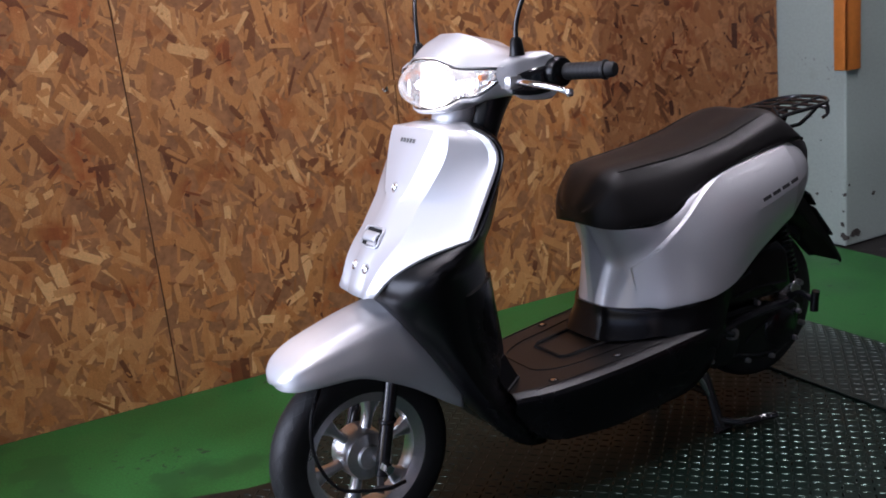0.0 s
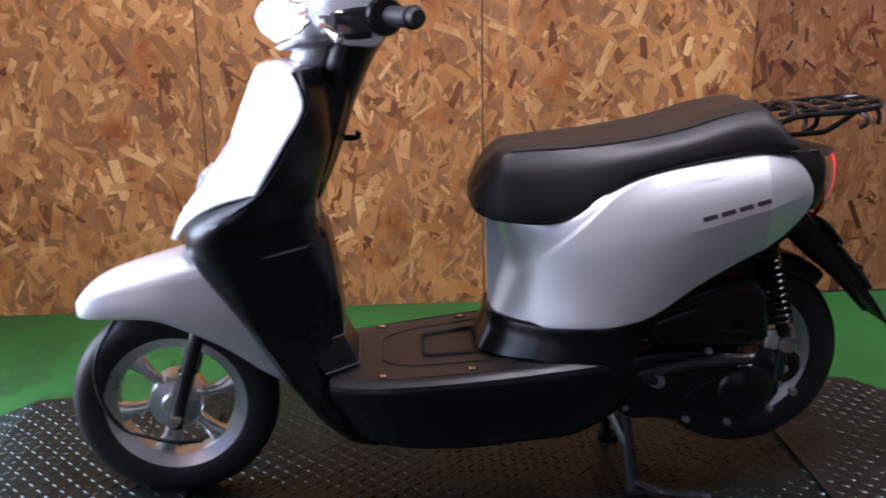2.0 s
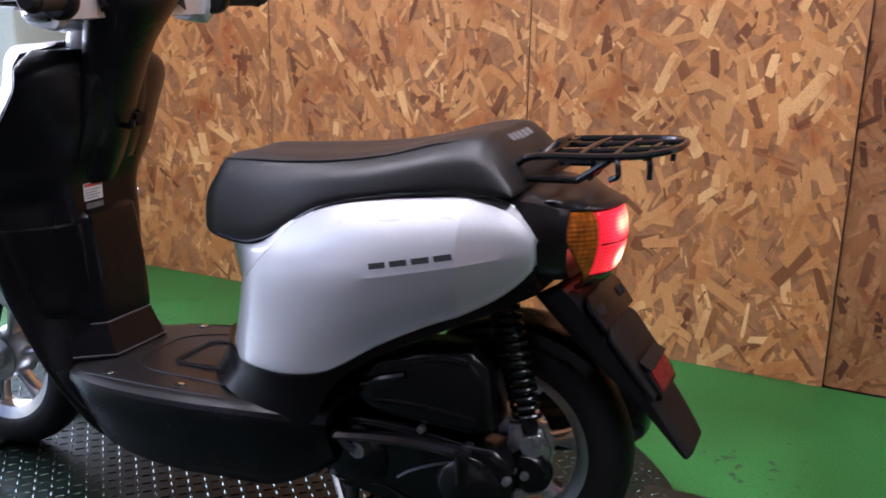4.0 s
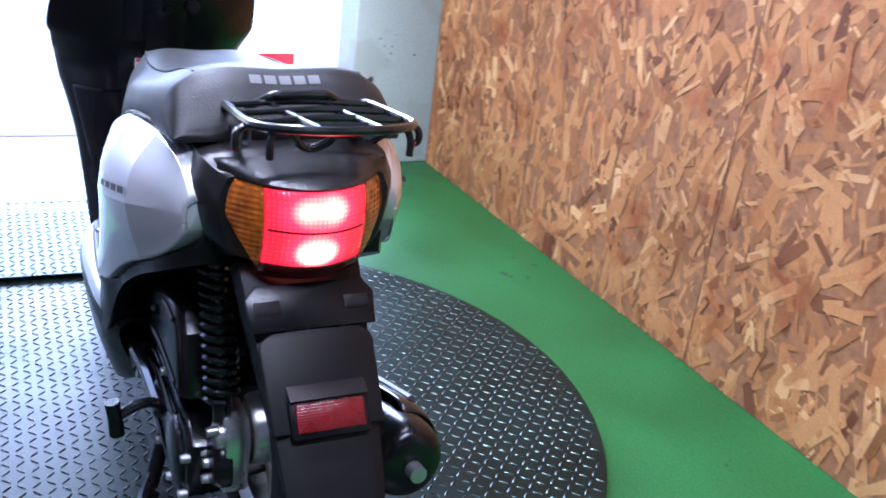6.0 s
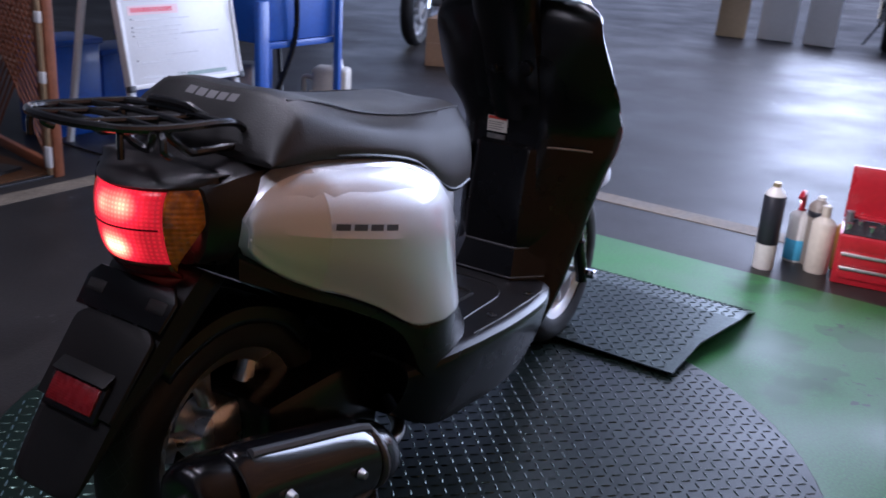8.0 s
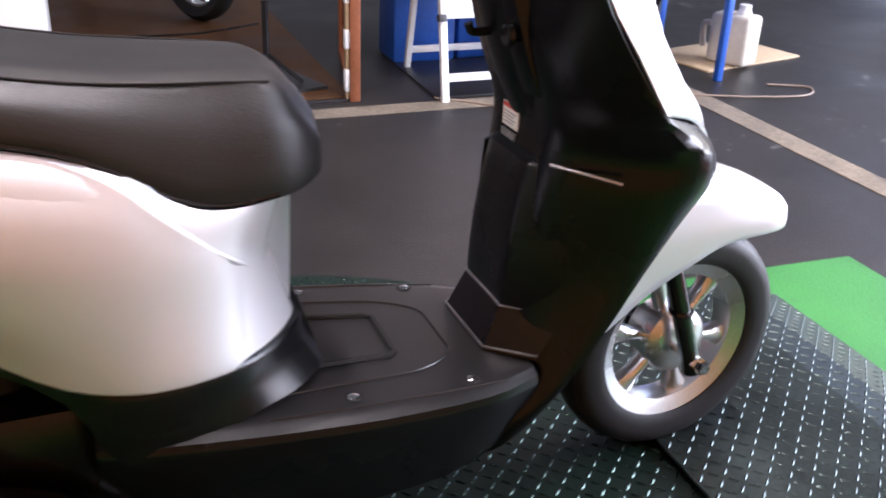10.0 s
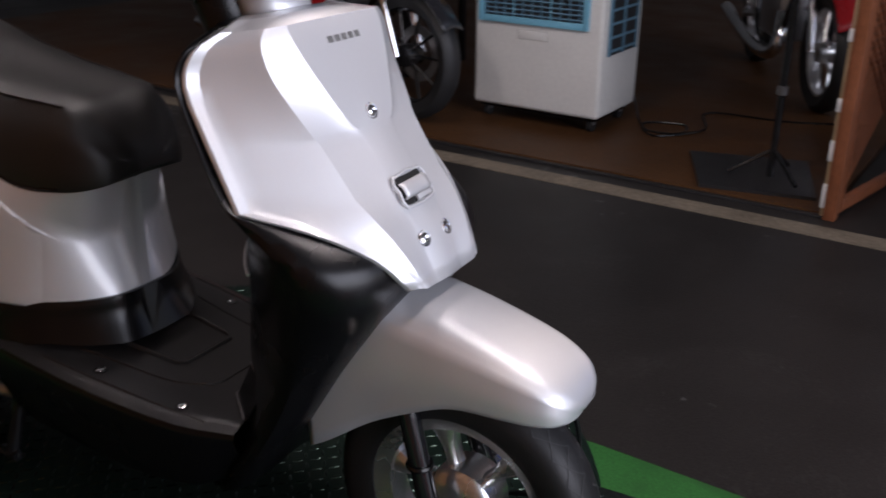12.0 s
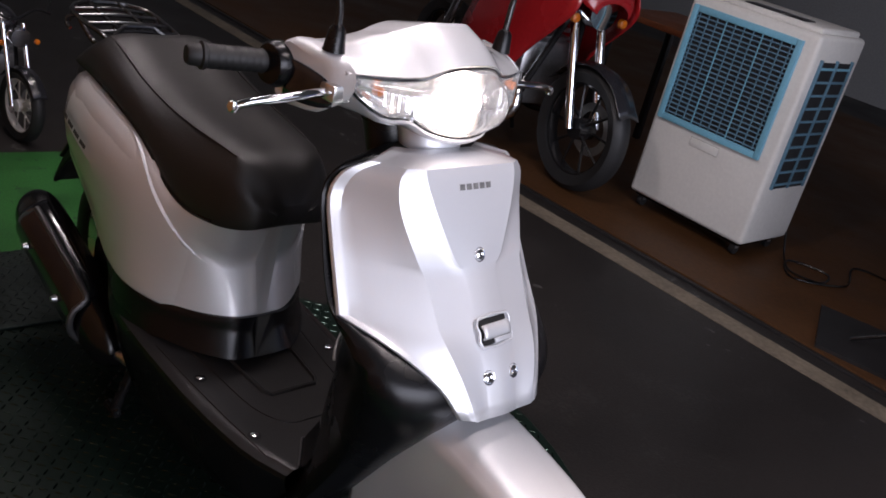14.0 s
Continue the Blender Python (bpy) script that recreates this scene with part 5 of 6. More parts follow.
for pts in ([(0.285, 0.270), (0.33, 0.297), (0.42, 0.300), (0.53, 0.287)], [(0.300, 0.258), (0.34, 0.278), (0.42, 0.281), (0.52, 0.270)], [(0.41, 0.215), (0.44, 0.236), (0.50, 0.262), (0.565, 0.272)], [(0.30, 0.185), (0.38, 0.192), (0.44, 0.175), (0.52, 0.166)]):
    part("case_rib", tube([(x, -0.128, z) for x, z in pts], 0.0042, 6, 3), ENGINE, eng)
for pts in ([(0.43, 0.425), (0.48, 0.440), (0.535, 0.440)], [(0.37, 0.350), (0.45, 0.356), (0.55, 0.350)]):
    part("air_box_rib", tube([(x, -0.134, z) for x, z in pts], 0.005, 6, 3), ENGINE, eng)
part("air_box", prism([(0.325, 0.345), (0.33, 0.385), (0.375, 0.415), (0.44, 0.452), (0.53, 0.462), (0.565, 0.43), (0.575, 0.335), (0.54, 0.318), (0.36, 0.322)], -0.135, -0.05, 0.016, 3), ENGINE, eng, "black plastic air cleaner box")
part("air_box_rib", tube([(0.345, -0.134, 0.375), (0.39, -0.136, 0.392), (0.425, -0.134, 0.403)], 0.007, 8, 3), GLOSS, eng)
part("engine_block", box(0.27, 0.55, -0.065, 0.10, 0.16, 0.33, 0.02), ENGINE, eng, "black engine block")
part("hub_carrier", prism([(0.585, 0.335), (0.64, 0.335), (0.655, 0.30), (0.645, 0.22), (0.60, 0.20), (0.575, 0.25)], -0.088, -0.052, 0.006), ALLOY, eng, "cast alloy hub carrier")
part("axle_cap", lathe([(0.0, -0.016), (0.030, -0.014), (0.038, -0.004), (0.038, 0.01)], "y", 24, (0.622, -0.088, 0.258)), ENGINE, eng, "black axle boss")
for x, z in ((0.621, 0.257), (0.600, 0.262), (0.638, 0.318), (0.644, 0.205), (0.612, 0.225)):
    part("bolt", lathe([(0.0, -0.010), (0.0065, -0.009), (0.008, 0.0), (0.008, 0.006)], "y", 10, (x, -0.101, z)), STEEL, eng)
shock = new("shock_absorber")
shock.parent = scooter
part("damper", tube([(0.565, -0.085, 0.545), (0.622, -0.085, 0.325)], 0.014, 12, 1), DARKTUBE, shock)
turns = 13
part("spring", tube([(0.567 + 0.048 * i / (turns * 8) + 0.022 * math.cos(i * math.pi / 4) * 0.97, -0.085 + 0.022 * math.sin(i * math.pi / 4), 0.537 - 0.185 * i / (turns * 8) + 0.022 * math.cos(i * math.pi / 4) * 0.25) for i in range(turns * 8 + 1)], 0.0045, 6, 1), ENGINE, shock, "black coil spring")
part("shock_eye", lathe([(0.018, -0.014), (0.021, -0.010), (0.021, 0.010), (0.018, 0.014)], "y", 18, (0.628, -0.085, 0.305)), ALLOY, shock)

# silencer
TRIM = mat("dull_silver_trim", (0.13, 0.13, 0.135), 0.5, 0.8, vary=0.1)
muf = new("silencer")
muf.parent = scooter
mr = []
for x, z, ry, rz in ((0.30, 0.185, 0.02, 0.02), (0.33, 0.195, 0.045, 0.05), (0.38, 0.212, 0.054, 0.062), (0.55, 0.262, 0.056, 0.066), (0.70, 0.306, 0.056, 0.066), (0.755, 0.322, 0.045, 0.052), (0.765, 0.325, 0.02, 0.02)):
    mr.append([(x, 0.142 + ry * math.cos(radians(a)), z - 0.025 + rz * math.sin(radians(a))) for a in range(0, 360, 30)])
part("can", surface(mr, 3, 2, closed=True, cap=True), ENGINE, muf, "black painted silencer")
pr = []
for x, z in ((0.40, 0.225), (0.43, 0.232), (0.55, 0.268), (0.67, 0.303), (0.70, 0.312)):
    w = 1.0 if 0.42 < x < 0.68 else 0.8
    pr.append([(x, 0.142 + 0.066 * math.cos(radians(a)), z - 0.025 + 0.074 * w * math.sin(radians(a))) for a in (-55, -30, 0, 30, 60, 85)])
prot = solidify(part("heat_guard", surface(pr, 3, 3), GLOSS, muf, "black heat guard on the silencer"), 0.004)
rim_pts = [pr[k][4] for k in (3, 2, 1)] + [pr[0][i] for i in range(4, -1, -1)] + [pr[k][0] for k in (1, 2, 3)]
part("guard_trim", tube(rim_pts, 0.0075, 8, 2), TRIM, muf, "bright silver trim round the heat guard")
for x, z in ((0.47, 0.248), (0.63, 0.296)):
    part("guard_bolt", lathe([(0.0, 0.012), (0.006, 0.011), (0.008, 0.004), (0.009, 0.0)], "y", 12, (x, 0.209, z - 0.025)), STEEL, muf)
part("tail_pipe", tube([(0.755, 0.14, 0.295), (0.785, 0.14, 0.298)], 0.012, 12, 1), STEEL, muf)
part("exhaust_pipe", tube([(0.31, 0.142, 0.165), (0.24, 0.12, 0.165), (0.18, 0.05, 0.17)], 0.013, 10, 4), STEEL, muf)

# centre stand
stand = new("centre_stand")
stand.parent = scooter
tagged(stand, "black steel centre stand, lowered")
for s in (-1, 1):
    part("stand_leg", tube([(0.295, s * 0.075, 0.195), (0.305, s * 0.10, 0.12), (0.315, s * 0.128, 0.012)], 0.013, 10, 2), DARKTUBE, stand)
    part("stand_foot", tube([(0.298, s * 0.130, 0.010), (0.345, s * 0.130, 0.010)], 0.0105, 8, 1), DARKTUBE, stand)
part("stand_bar", tube([(0.308, -0.105, 0.10), (0.308, 0.105, 0.10)], 0.010, 8, 1), DARKTUBE, stand)
part("stand_pedal", tube([(0.310, -0.125, 0.035), (0.36, -0.150, 0.020), (0.43, -0.165, 0.018), (0.46, -0.18, 0.022)], 0.009, 8, 3), DARKTUBE, stand, "black foot lever of the stand")
part("stand_spring", tube([(0.25, -0.085, 0.215), (0.31, -0.11, 0.08)], 0.008, 8, 1), CHROME, stand)
part("frame_pivot", lathe([(0.008, -0.012), (0.018, -0.012), (0.02, 0.0), (0.02, 0.03)], "y", 18, (0.225, -0.10, 0.180)), STEEL, stand)

# ---- things round the turntable ----
FZ = -0.024
REDPAINT = mat("red_enamel", (0.42, 0.012, 0.020), 0.32, coat=0.4, vary=0.15)
WHITEP = mat("white_plastic", (0.66, 0.65, 0.62), 0.45, vary=0.08, bump=0.05)
BLUEP = mat("pale_blue_plastic", (0.16, 0.42, 0.56), 0.4, vary=0.08)
DARKBLUE = mat("blue_paint", (0.012, 0.075, 0.34), 0.4, vary=0.2, coat=0.2)
# near-black that paints the shade inside hollows modelled as solid
HOLLOWSHADE = mat("hollow_shade_black", (0.01, 0.011, 0.013), 0.8)
WHITEPAINT = mat("white_painted_frame", (0.72, 0.72, 0.72), 0.45, vary=0.1)
BOARDFACE = mat("white_board_sheet", (0.70, 0.70, 0.70), 0.22, vary=0.05)
PINK = mat("faded_red_ink", (0.70, 0.22, 0.22), 0.5)
CARD = mat("cardboard", (0.36, 0.22, 0.13), 0.75, vary=0.15, vscale=8)
CARDLIGHT = mat("cardboard_light_side", (0.42, 0.29, 0.20), 0.75, vary=0.15, vscale=8)
BEIGEP = mat("cloudy_polyethylene", (0.55, 0.50, 0.42), 0.45, vary=0.12)
BROWNWOOD = mat("brown_varnished_wood", (0.20, 0.065, 0.028), 0.4, vary=0.3, vscale=10)
TAN = mat("bare_plywood", (0.42, 0.30, 0.18), 0.6, vary=0.2)

# tool box with raised lid
tb = thing("tool_box", "red steel tool box with drawers and raised lid", "tool box", pose(-1.78, 0.605, FZ, 0, 0, 9))
part("body", box(-0.10, 0.10, -0.165, 0.165, 0.0, 0.165, 0.004), REDPAINT, tb)
part("lid", box(-0.118, -0.100, -0.165, 0.165, 0.165, 0.345, 0.005), REDPAINT, tb, "raised red lid")
part("lid_edge", box(-0.100, -0.070, -0.160, 0.160, 0.175, 0.185, 0.002), REDPAINT, tb)
for z in (0.022, 0.068):
    dr = part("drawer", box(0.099, 0.106, -0.150, 0.150, z, z + 0.036, 0.002), REDPAINT, tb, "red drawer front")
    part("drawer_trim", box(0.105, 0.114, -0.148, 0.148, z + 0.030, z + 0.041, 0.003), ALLOY, dr, "bright drawer pull")
part("top_band", box(0.099, 0.105, -0.160, 0.160, 0.118, 0.162, 0.002), REDPAINT, tb)
part("latch", box(0.104, 0.112, -0.018, 0.018, 0.105, 0.150, 0.003), STEEL, tb, "steel latch")
# flat dark sheet painted as the shaded inside of the open box
part("tray", box(-0.092, 0.096, -0.155, 0.155, 0.162, 0.168), HOLLOWSHADE, tb)
for i in range(9):
    part("socket", lathe([(0.010, 0.0), (0.010, 0.026), (0.007, 0.026), (0.006, 0.012)], "z", 12, (0.06 - 0.05 * (i % 2), -0.14 + 0.033 * i, 0.167)), CHROME, tb, "chrome socket")
part("handle_grip", tube([(0.0, 0.16, 0.19), (0.0, 0.175, 0.20), (0.0, 0.175, 0.12)], 0.006, 8, 2), BLACK, tb)
box2 = thing("cardboard_sheet", "brown cardboard piece standing behind the tool box", "cardboard", pose(-1.74, 0.835, FZ, 0, 8, 6))
part("sheet", box(-0.006, 0.006, -0.05, 0.06, 0, 0.27, 0.001), CARD, box2, smooth=False)
part("sheet", box(-0.14, 0.02, 0.06, 0.072, 0, 0.22, 0.001), CARD, box2, smooth=False)


def can(name, x, y, h, r, label, body, band, cap, z_band=(0.3, 0.75), kind_cat="spray can", trigger=None, shoulder=0.86):
    c = thing(name, label, kind_cat, pose(x, y, FZ), group="cans and bottles")
    part("body", lathe([(0.0, 0.0), (r * 0.96, 0.0), (r, 0.004), (r, h * shoulder), (r * 0.8, h * (shoulder + 0.05)), (r * 0.42, h * (shoulder + 0.09)), (r * 0.40, h * (shoulder + 0.10)), (0, h * (shoulder + 0.10))], "z", 28), body, c)
    if band is not None:
        part("label_band", lathe([(r + 0.0006, h * z_band[0]), (r + 0.0012, h * z_band[0] + 0.001), (r + 0.0012, h * z_band[1]), (r + 0.0006, h * z_band[1] + 0.001)], "z", 28), band, c)
    part("cap", lathe([(r * 0.36, h * (shoulder + 0.09)), (r * 0.38, h), (r * 0.30, h * 1.01), (0, h * 1.01)], "z", 18), cap, c)
    if trigger is not None:
        t = part("trigger_head", tube([(0, 0, h), (0.004, 0, h + 0.05), (0.03, 0, h + 0.058), (0.05, 0, h + 0.045)], 0.009, 8, 3), trigger, c, "red trigger head")
        part("trigger", tube([(0.02, 0, h + 0.05), (0.035, 0, h + 0.02), (0.038, 0, h + 0.0)], 0.004, 6, 2), trigger, c)
    return c


BLACKINK = mat("black_label", (0.02, 0.022, 0.03), 0.35, vary=0.2)
GOLD = mat("dull_gold_top", (0.45, 0.36, 0.22), 0.35, 0.6)
CLEARBLUE = mat("blue_liquid", (0.08, 0.40, 0.62), 0.2, vary=0.1)
can("spray_can", -1.635, 0.247, 0.290, 0.034, "tall white and black aerosol can on the floor", WHITEP, BLACKINK, GOLD, (0.30, 0.86))
can("spray_bottle", -1.79, 0.305, 0.185, 0.036, "clear spray bottle with blue liquid and red trigger", WHITEP, CLEARBLUE, REDPAINT, (0.04, 0.42), "spray bottle", REDPAINT)
can("spray_can", -1.79, 0.36, 0.235, 0.036, "brown-grey aerosol can with white cap", mat("taupe_can", (0.22, 0.19, 0.16), 0.35), BLACKINK, WHITEP, (0.72, 0.8))
can("bottle", -1.725, 0.395, 0.225, 0.038, "cream plastic bottle with screw cap", BEIGEP, None, BEIGEP, kind_cat="bottle", shoulder=0.74)
can("oiler", -1.80, 0.455, 0.205, 0.034, "small bottle of amber oil with pointed spout", mat("amber_bottle", (0.5, 0.24, 0.05), 0.25), None, STEEL, kind_cat="bottle", shoulder=0.7)

# evaporative air cooler
cooler = thing("air_cooler", "white portable air cooler with pale blue grille frame, on castors", "air cooler", pose(0.664, -2.60, -0.008) @ Matrix.Diagonal((0.93, 1, 0.98, 1)))
part("body", box(-0.325, 0.325, -0.40, 0.0, 0.066, 0.985, 0.022, 3), WHITEP, cooler, "white plastic body")
part("top_deck", box(-0.30, 0.30, -0.37, -0.03, 0.980, 1.008, 0.012, 3), WHITEP, cooler)
part("control_strip", box(-0.20, 0.10, -0.14, -0.05, 1.007, 1.013, 0.002), GLOSS, cooler)
gx0, gx1, gz0, gz1 = -0.237, 0.275, 0.459, 0.923
# dark sheet in place of the shaded hollow behind the louvres
part("grille_back", box(gx0, gx1, -0.012, 0.003, gz0, gz1), HOLLOWSHADE, cooler)
for x0, x1, z0, z1 in ((gx0 - 0.022, gx0 + 0.006, gz0 - 0.022, gz1 + 0.022), (gx1 - 0.006, gx1 + 0.022, gz0 - 0.022, gz1 + 0.022), (gx0 + 0.006, gx1 - 0.006, gz0 - 0.022, gz0 + 0.006), (gx0 + 0.006, gx1 - 0.006, gz1 - 0.006, gz1 + 0.022)):
    part("grille_frame", box(x0, x1, -0.004, 0.016, z0, z1, 0.004), BLUEP, cooler, "pale blue grille frame")
# slats in a darker blue than the frame
SLATBLUE = mat("darker_blue_slat", (0.09, 0.20, 0.28), 0.5, vary=0.2)
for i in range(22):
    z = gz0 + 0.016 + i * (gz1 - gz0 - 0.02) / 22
    part("louvre", moved(box(gx0 + 0.006, gx1 - 0.006, -0.008, 0.008, -0.0022, 0.0022), pose(0, 0.004, z, 28, 0, 0)), SLATBLUE, cooler)
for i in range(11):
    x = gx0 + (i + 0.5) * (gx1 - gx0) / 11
    part("vane", box(x - 0.0022, x + 0.0022, 0.009, 0.013, gz0 + 0.006, gz1 - 0.006), BLUEP if i in (3, 7) else SLATBLUE, cooler)
part("tank_window", box(-0.06, 0.09, -0.002, 0.003, 0.375, 0.412, 0.002), WHITEP, cooler)
part("tank_groove", box(-0.062, 0.092, -0.002, 0.0012, 0.373, 0.414), mat("pale_groove", (0.35, 0.34, 0.32), 0.6), cooler)
# side inlet grilles
for s in (-1, 1):
    # dark sheet again paints the shade behind the side slats
    part("side_grille_back", box(min(s * 0.322, s * 0.329), max(s * 0.322, s * 0.329), -0.33, -0.06, 0.33, 0.88), HOLLOWSHADE, cooler)
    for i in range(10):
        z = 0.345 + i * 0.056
        part("side_slat", box(min(s * 0.324, s * 0.336), max(s * 0.324, s * 0.336), -0.33, -0.06, z, z + 0.010, 0.002), BLUEP if i == 9 else SLATBLUE, cooler)
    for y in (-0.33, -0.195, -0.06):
        part("side_bar", box(min(s * 0.324, s * 0.338), max(s * 0.324, s * 0.338), y - 0.006, y + 0.006, 0.33, 0.89, 0.002), SLATBLUE, cooler)
part("base", box(-0.30, 0.30, -0.37, -0.03, 0.05, 0.07, 0.006), BLACK, cooler)
for x in (-0.27, 0.27):
    for y in (-0.34, -0.06):
        part("castor", lathe([(0.0, -0.012), (0.026, -0.012), (0.028, 0), (0.026, 0.012), (0, 0.012)], "x", 16, (x, y, 0.03)), RUBBER, cooler)
        part("castor_fork", box(x - 0.016, x + 0.016, y - 0.012, y + 0.012, 0.032, 0.055, 0.003), STEEL, cooler)
cord = thing("power_cord", "black power cord lying in loops on the brown floor", "cord")
part("cord", tube([(0.34, -2.93, 0.10), (0.30, -2.92, -0.002), (0.20, -2.80, -0.003), (0.08, -2.84, -0.003), (0.12, -2.98, -0.003), (0.27, -2.90, 0.001), (0.16, -2.74, -0.003), (0.02, -2.95, -0.003), (0.10, -3.25, -0.003), (-0.25, -3.30, -0.003), (-0.55, -3.45, -0.003)], 0.0045, 6, 6), BLACK, cord)

# A-frame sign board
sb = thing("sign_board", "white A-frame notice board with faded red heading on folding legs", "notice board", pose(-1.282, -2.085, FZ, 0, 0, 0.5))
lean = pose(0, 0, 0, 11, 0, 0)
for s in (-1, 1):
    part("front_leg", moved(box(s * 0.285 - 0.014, s * 0.285 + 0.014, -0.012, 0.012, 0.0, 1.20, 0.003), lean), WHITEPAINT, sb)
    part("rear_leg", moved(box(s * 0.265 - 0.012, s * 0.265 + 0.012, -0.012, 0.012, 0.0, 1.14, 0.003), pose(0, -0.50, 0, -13, 0, 0)), WHITEPAINT, sb)
part("front_rail", moved(box(-0.272, 0.272, -0.010, 0.010, 0.075, 0.105, 0.003), lean), WHITEPAINT, sb)
part("rear_rail", moved(box(-0.255, 0.255, -0.010, 0.010, 0.075, 0.100, 0.003), pose(0, -0.50, 0, -13, 0, 0)), WHITEPAINT, sb)
face = part("board", moved(box(-0.298, 0.298, 0.013, 0.028, 0.315, 1.20, 0.003), lean), BOARDFACE, sb, "glossy white notice sheet")
for x0, x1, z0, z1 in ((-0.305, 0.305, 0.305, 0.322), (-0.305, -0.288, 0.322, 1.19), (0.288, 0.305, 0.322, 1.19)):
    part("board_edge", moved(box(x0, x1, 0.012, 0.034, z0, z1, 0.003), lean), WHITEPAINT, sb)
REDINK2 = mat("bright_red_ink", (0.62, 0.03, 0.05), 0.4, vary=0.1)
ORANGEINK = mat("orange_ink", (0.75, 0.22, 0.04), 0.4, vary=0.1)
PALEPINK = mat("pale_pink_panel", (0.70, 0.48, 0.48), 0.4, vary=0.05)
FAINT = mat("faint_print", (0.50, 0.50, 0.50), 0.4, vary=0.15, vscale=60)
GREENGREY = mat("grey_green_print", (0.20, 0.28, 0.25), 0.4, vary=0.3, vscale=90)


def lettering(body, size, x, z):
    """Raised words lying on the board's front, read from the front; x is their left end."""
    cu = bpy.data.curves.new("words", "FONT")
    cu.body, cu.size, cu.extrude, cu.offset = body, size, 0.0006, 0.0011
    tmp = bpy.data.objects.new("words", cu)
    me = bpy.data.meshes.new_from_object(tmp)
    bm = bmesh.new()
    bm.from_mesh(me)
    bpy.data.objects.remove(tmp)
    bpy.data.meshes.remove(me)
    way = Matrix(((-1, 0, 0, x), (0, 0, 1, 0.0292), (0, 1, 0, z), (0, 0, 0, 1)))
    return moved(bm, lean @ way)


part("price", lettering("9.800", 0.074, 0.132, 0.648), REDINK2, face, "red printed price", smooth=False)
part("price", lettering("14.800", 0.074, -0.058, 0.648), REDINK2, face, "red printed price", smooth=False)
for x0, x1, z0, z1, ink in ((0.155, 0.27, 0.652, 0.685, ORANGEINK), (0.005, 0.258, 0.592, 0.628, PALEPINK), (-0.27, 0.27, 0.76, 0.85, PINK), (-0.25, 0.25, 0.90, 0.99, ORANGEINK),
                            (0.06, 0.235, 0.404, 0.409, FAINT), (-0.20, 0.00, 0.508, 0.513, FAINT), (-0.05, 0.235, 0.570, 0.575, FAINT), (0.0, 0.235, 0.540, 0.545, FAINT), (0.02, 0.235, 0.523, 0.527, FAINT),
                            (-0.06, 0.235, 0.506, 0.510, FAINT), (0.03, 0.235, 0.486, 0.490, FAINT), (0.05, 0.235, 0.470, 0.474, FAINT), (-0.07, 0.10, 0.428, 0.432, FAINT), (-0.215, 0.005, 0.334, 0.350, GREENGREY)):
    part("print_bar", moved(box(x0, x1, 0.027, 0.0292, z0, z1), lean), ink, face, smooth=False)
for i in range(14):
    part("print_stroke", moved(box(0.232 - 0.015 * i, 0.243 - 0.015 * i, 0.0285, 0.0298, 0.602, 0.620), lean), REDINK2, face, smooth=False)
for z in (0.576, 0.545, 0.528, 0.511, 0.415):
    part("bullet", moved(box(0.243, 0.251, 0.027, 0.0294, z - 0.004, z + 0.004), lean), GREYINK, face, smooth=False)
for x in (0.045, 0.025):
    part("print_ring", moved(moved(lathe([(0.0085, 0.0), (0.0105, 0.0), (0.0105, 0.002), (0.0085, 0.002)], "y", 20, (x, 0.0275, 0.342), closed=True), Matrix.Identity(4)), lean), GREENGREY, face)
part("print_sweep", moved(prism([(0.25, 0.348), (0.20, 0.353), (0.15, 0.349), (0.10, 0.333), (0.14, 0.338), (0.20, 0.342)], 0.027, 0.0292), lean), FAINT, face, smooth=False)
for s in (-1, 1):
    part("corner_joint", moved(box(s * 0.296 - 0.016, s * 0.296 + 0.016, 0.008, 0.036, 0.296, 0.322, 0.004), lean), SIGNGREY, sb, "grey plastic corner joint")
pad = thing("rubber_mat", "black rubber mat lying under the sign board", "mat")
part("mat", box(-1.62, -0.98, -2.66, -2.13, FZ - 0.004, FZ + 0.008, 0.003), FLOORB, pad)

# blue parts washer
pw = thing("parts_washer", "blue steel parts washer tub on legs with black hose", "parts washer", pose(-1.97, -2.36, FZ))
part("tub", box(-0.27, 0.28, -0.24, 0.22, 0.43, 0.86, 0.012), DARKBLUE, pw, "blue steel tub")
for x, y, w in ((0.265, 0.245, 0.032), (-0.265, 0.245, 0.014), (0.255, -0.22, 0.016), (-0.255, -0.22, 0.016)):
    part("leg", box(x - w, x + w, y - 0.016, y + 0.016, 0.0, 0.62, 0.003), DARKBLUE, pw)
part("rail", box(-0.25, 0.24, 0.20, 0.23, 0.40, 0.43, 0.003), DARKBLUE, pw)
part("hose", tube([(0.08, 0.25, 0.95), (0.06, 0.26, 0.70), (0.05, 0.25, 0.45), (0.09, 0.18, 0.20), (0.12, 0.12, 0.04)], 0.013, 8, 4), BLACK, pw, "black rubber hose")
part("drum", lathe([(0.0, 0.0), (0.085, 0.0), (0.09, 0.01), (0.085, 0.22), (0.06, 0.26), (0, 0.26)], "z", 24, (0.02, -0.10, 0.02)), STEEL, pw, "grey drum below")
jack = thing("floor_jack", "small black trolley jack on the floor", "jack", pose(-1.85, -2.20, FZ, 0, 0, 20))
part("frame", box(-0.16, 0.12, -0.05, 0.05, 0.012, 0.05, 0.008), BLACK, jack)
part("handle", tube([(-0.14, 0, 0.05), (-0.20, -0.04, 0.30), (-0.22, -0.06, 0.45)], 0.012, 8, 2), BLACK, jack)
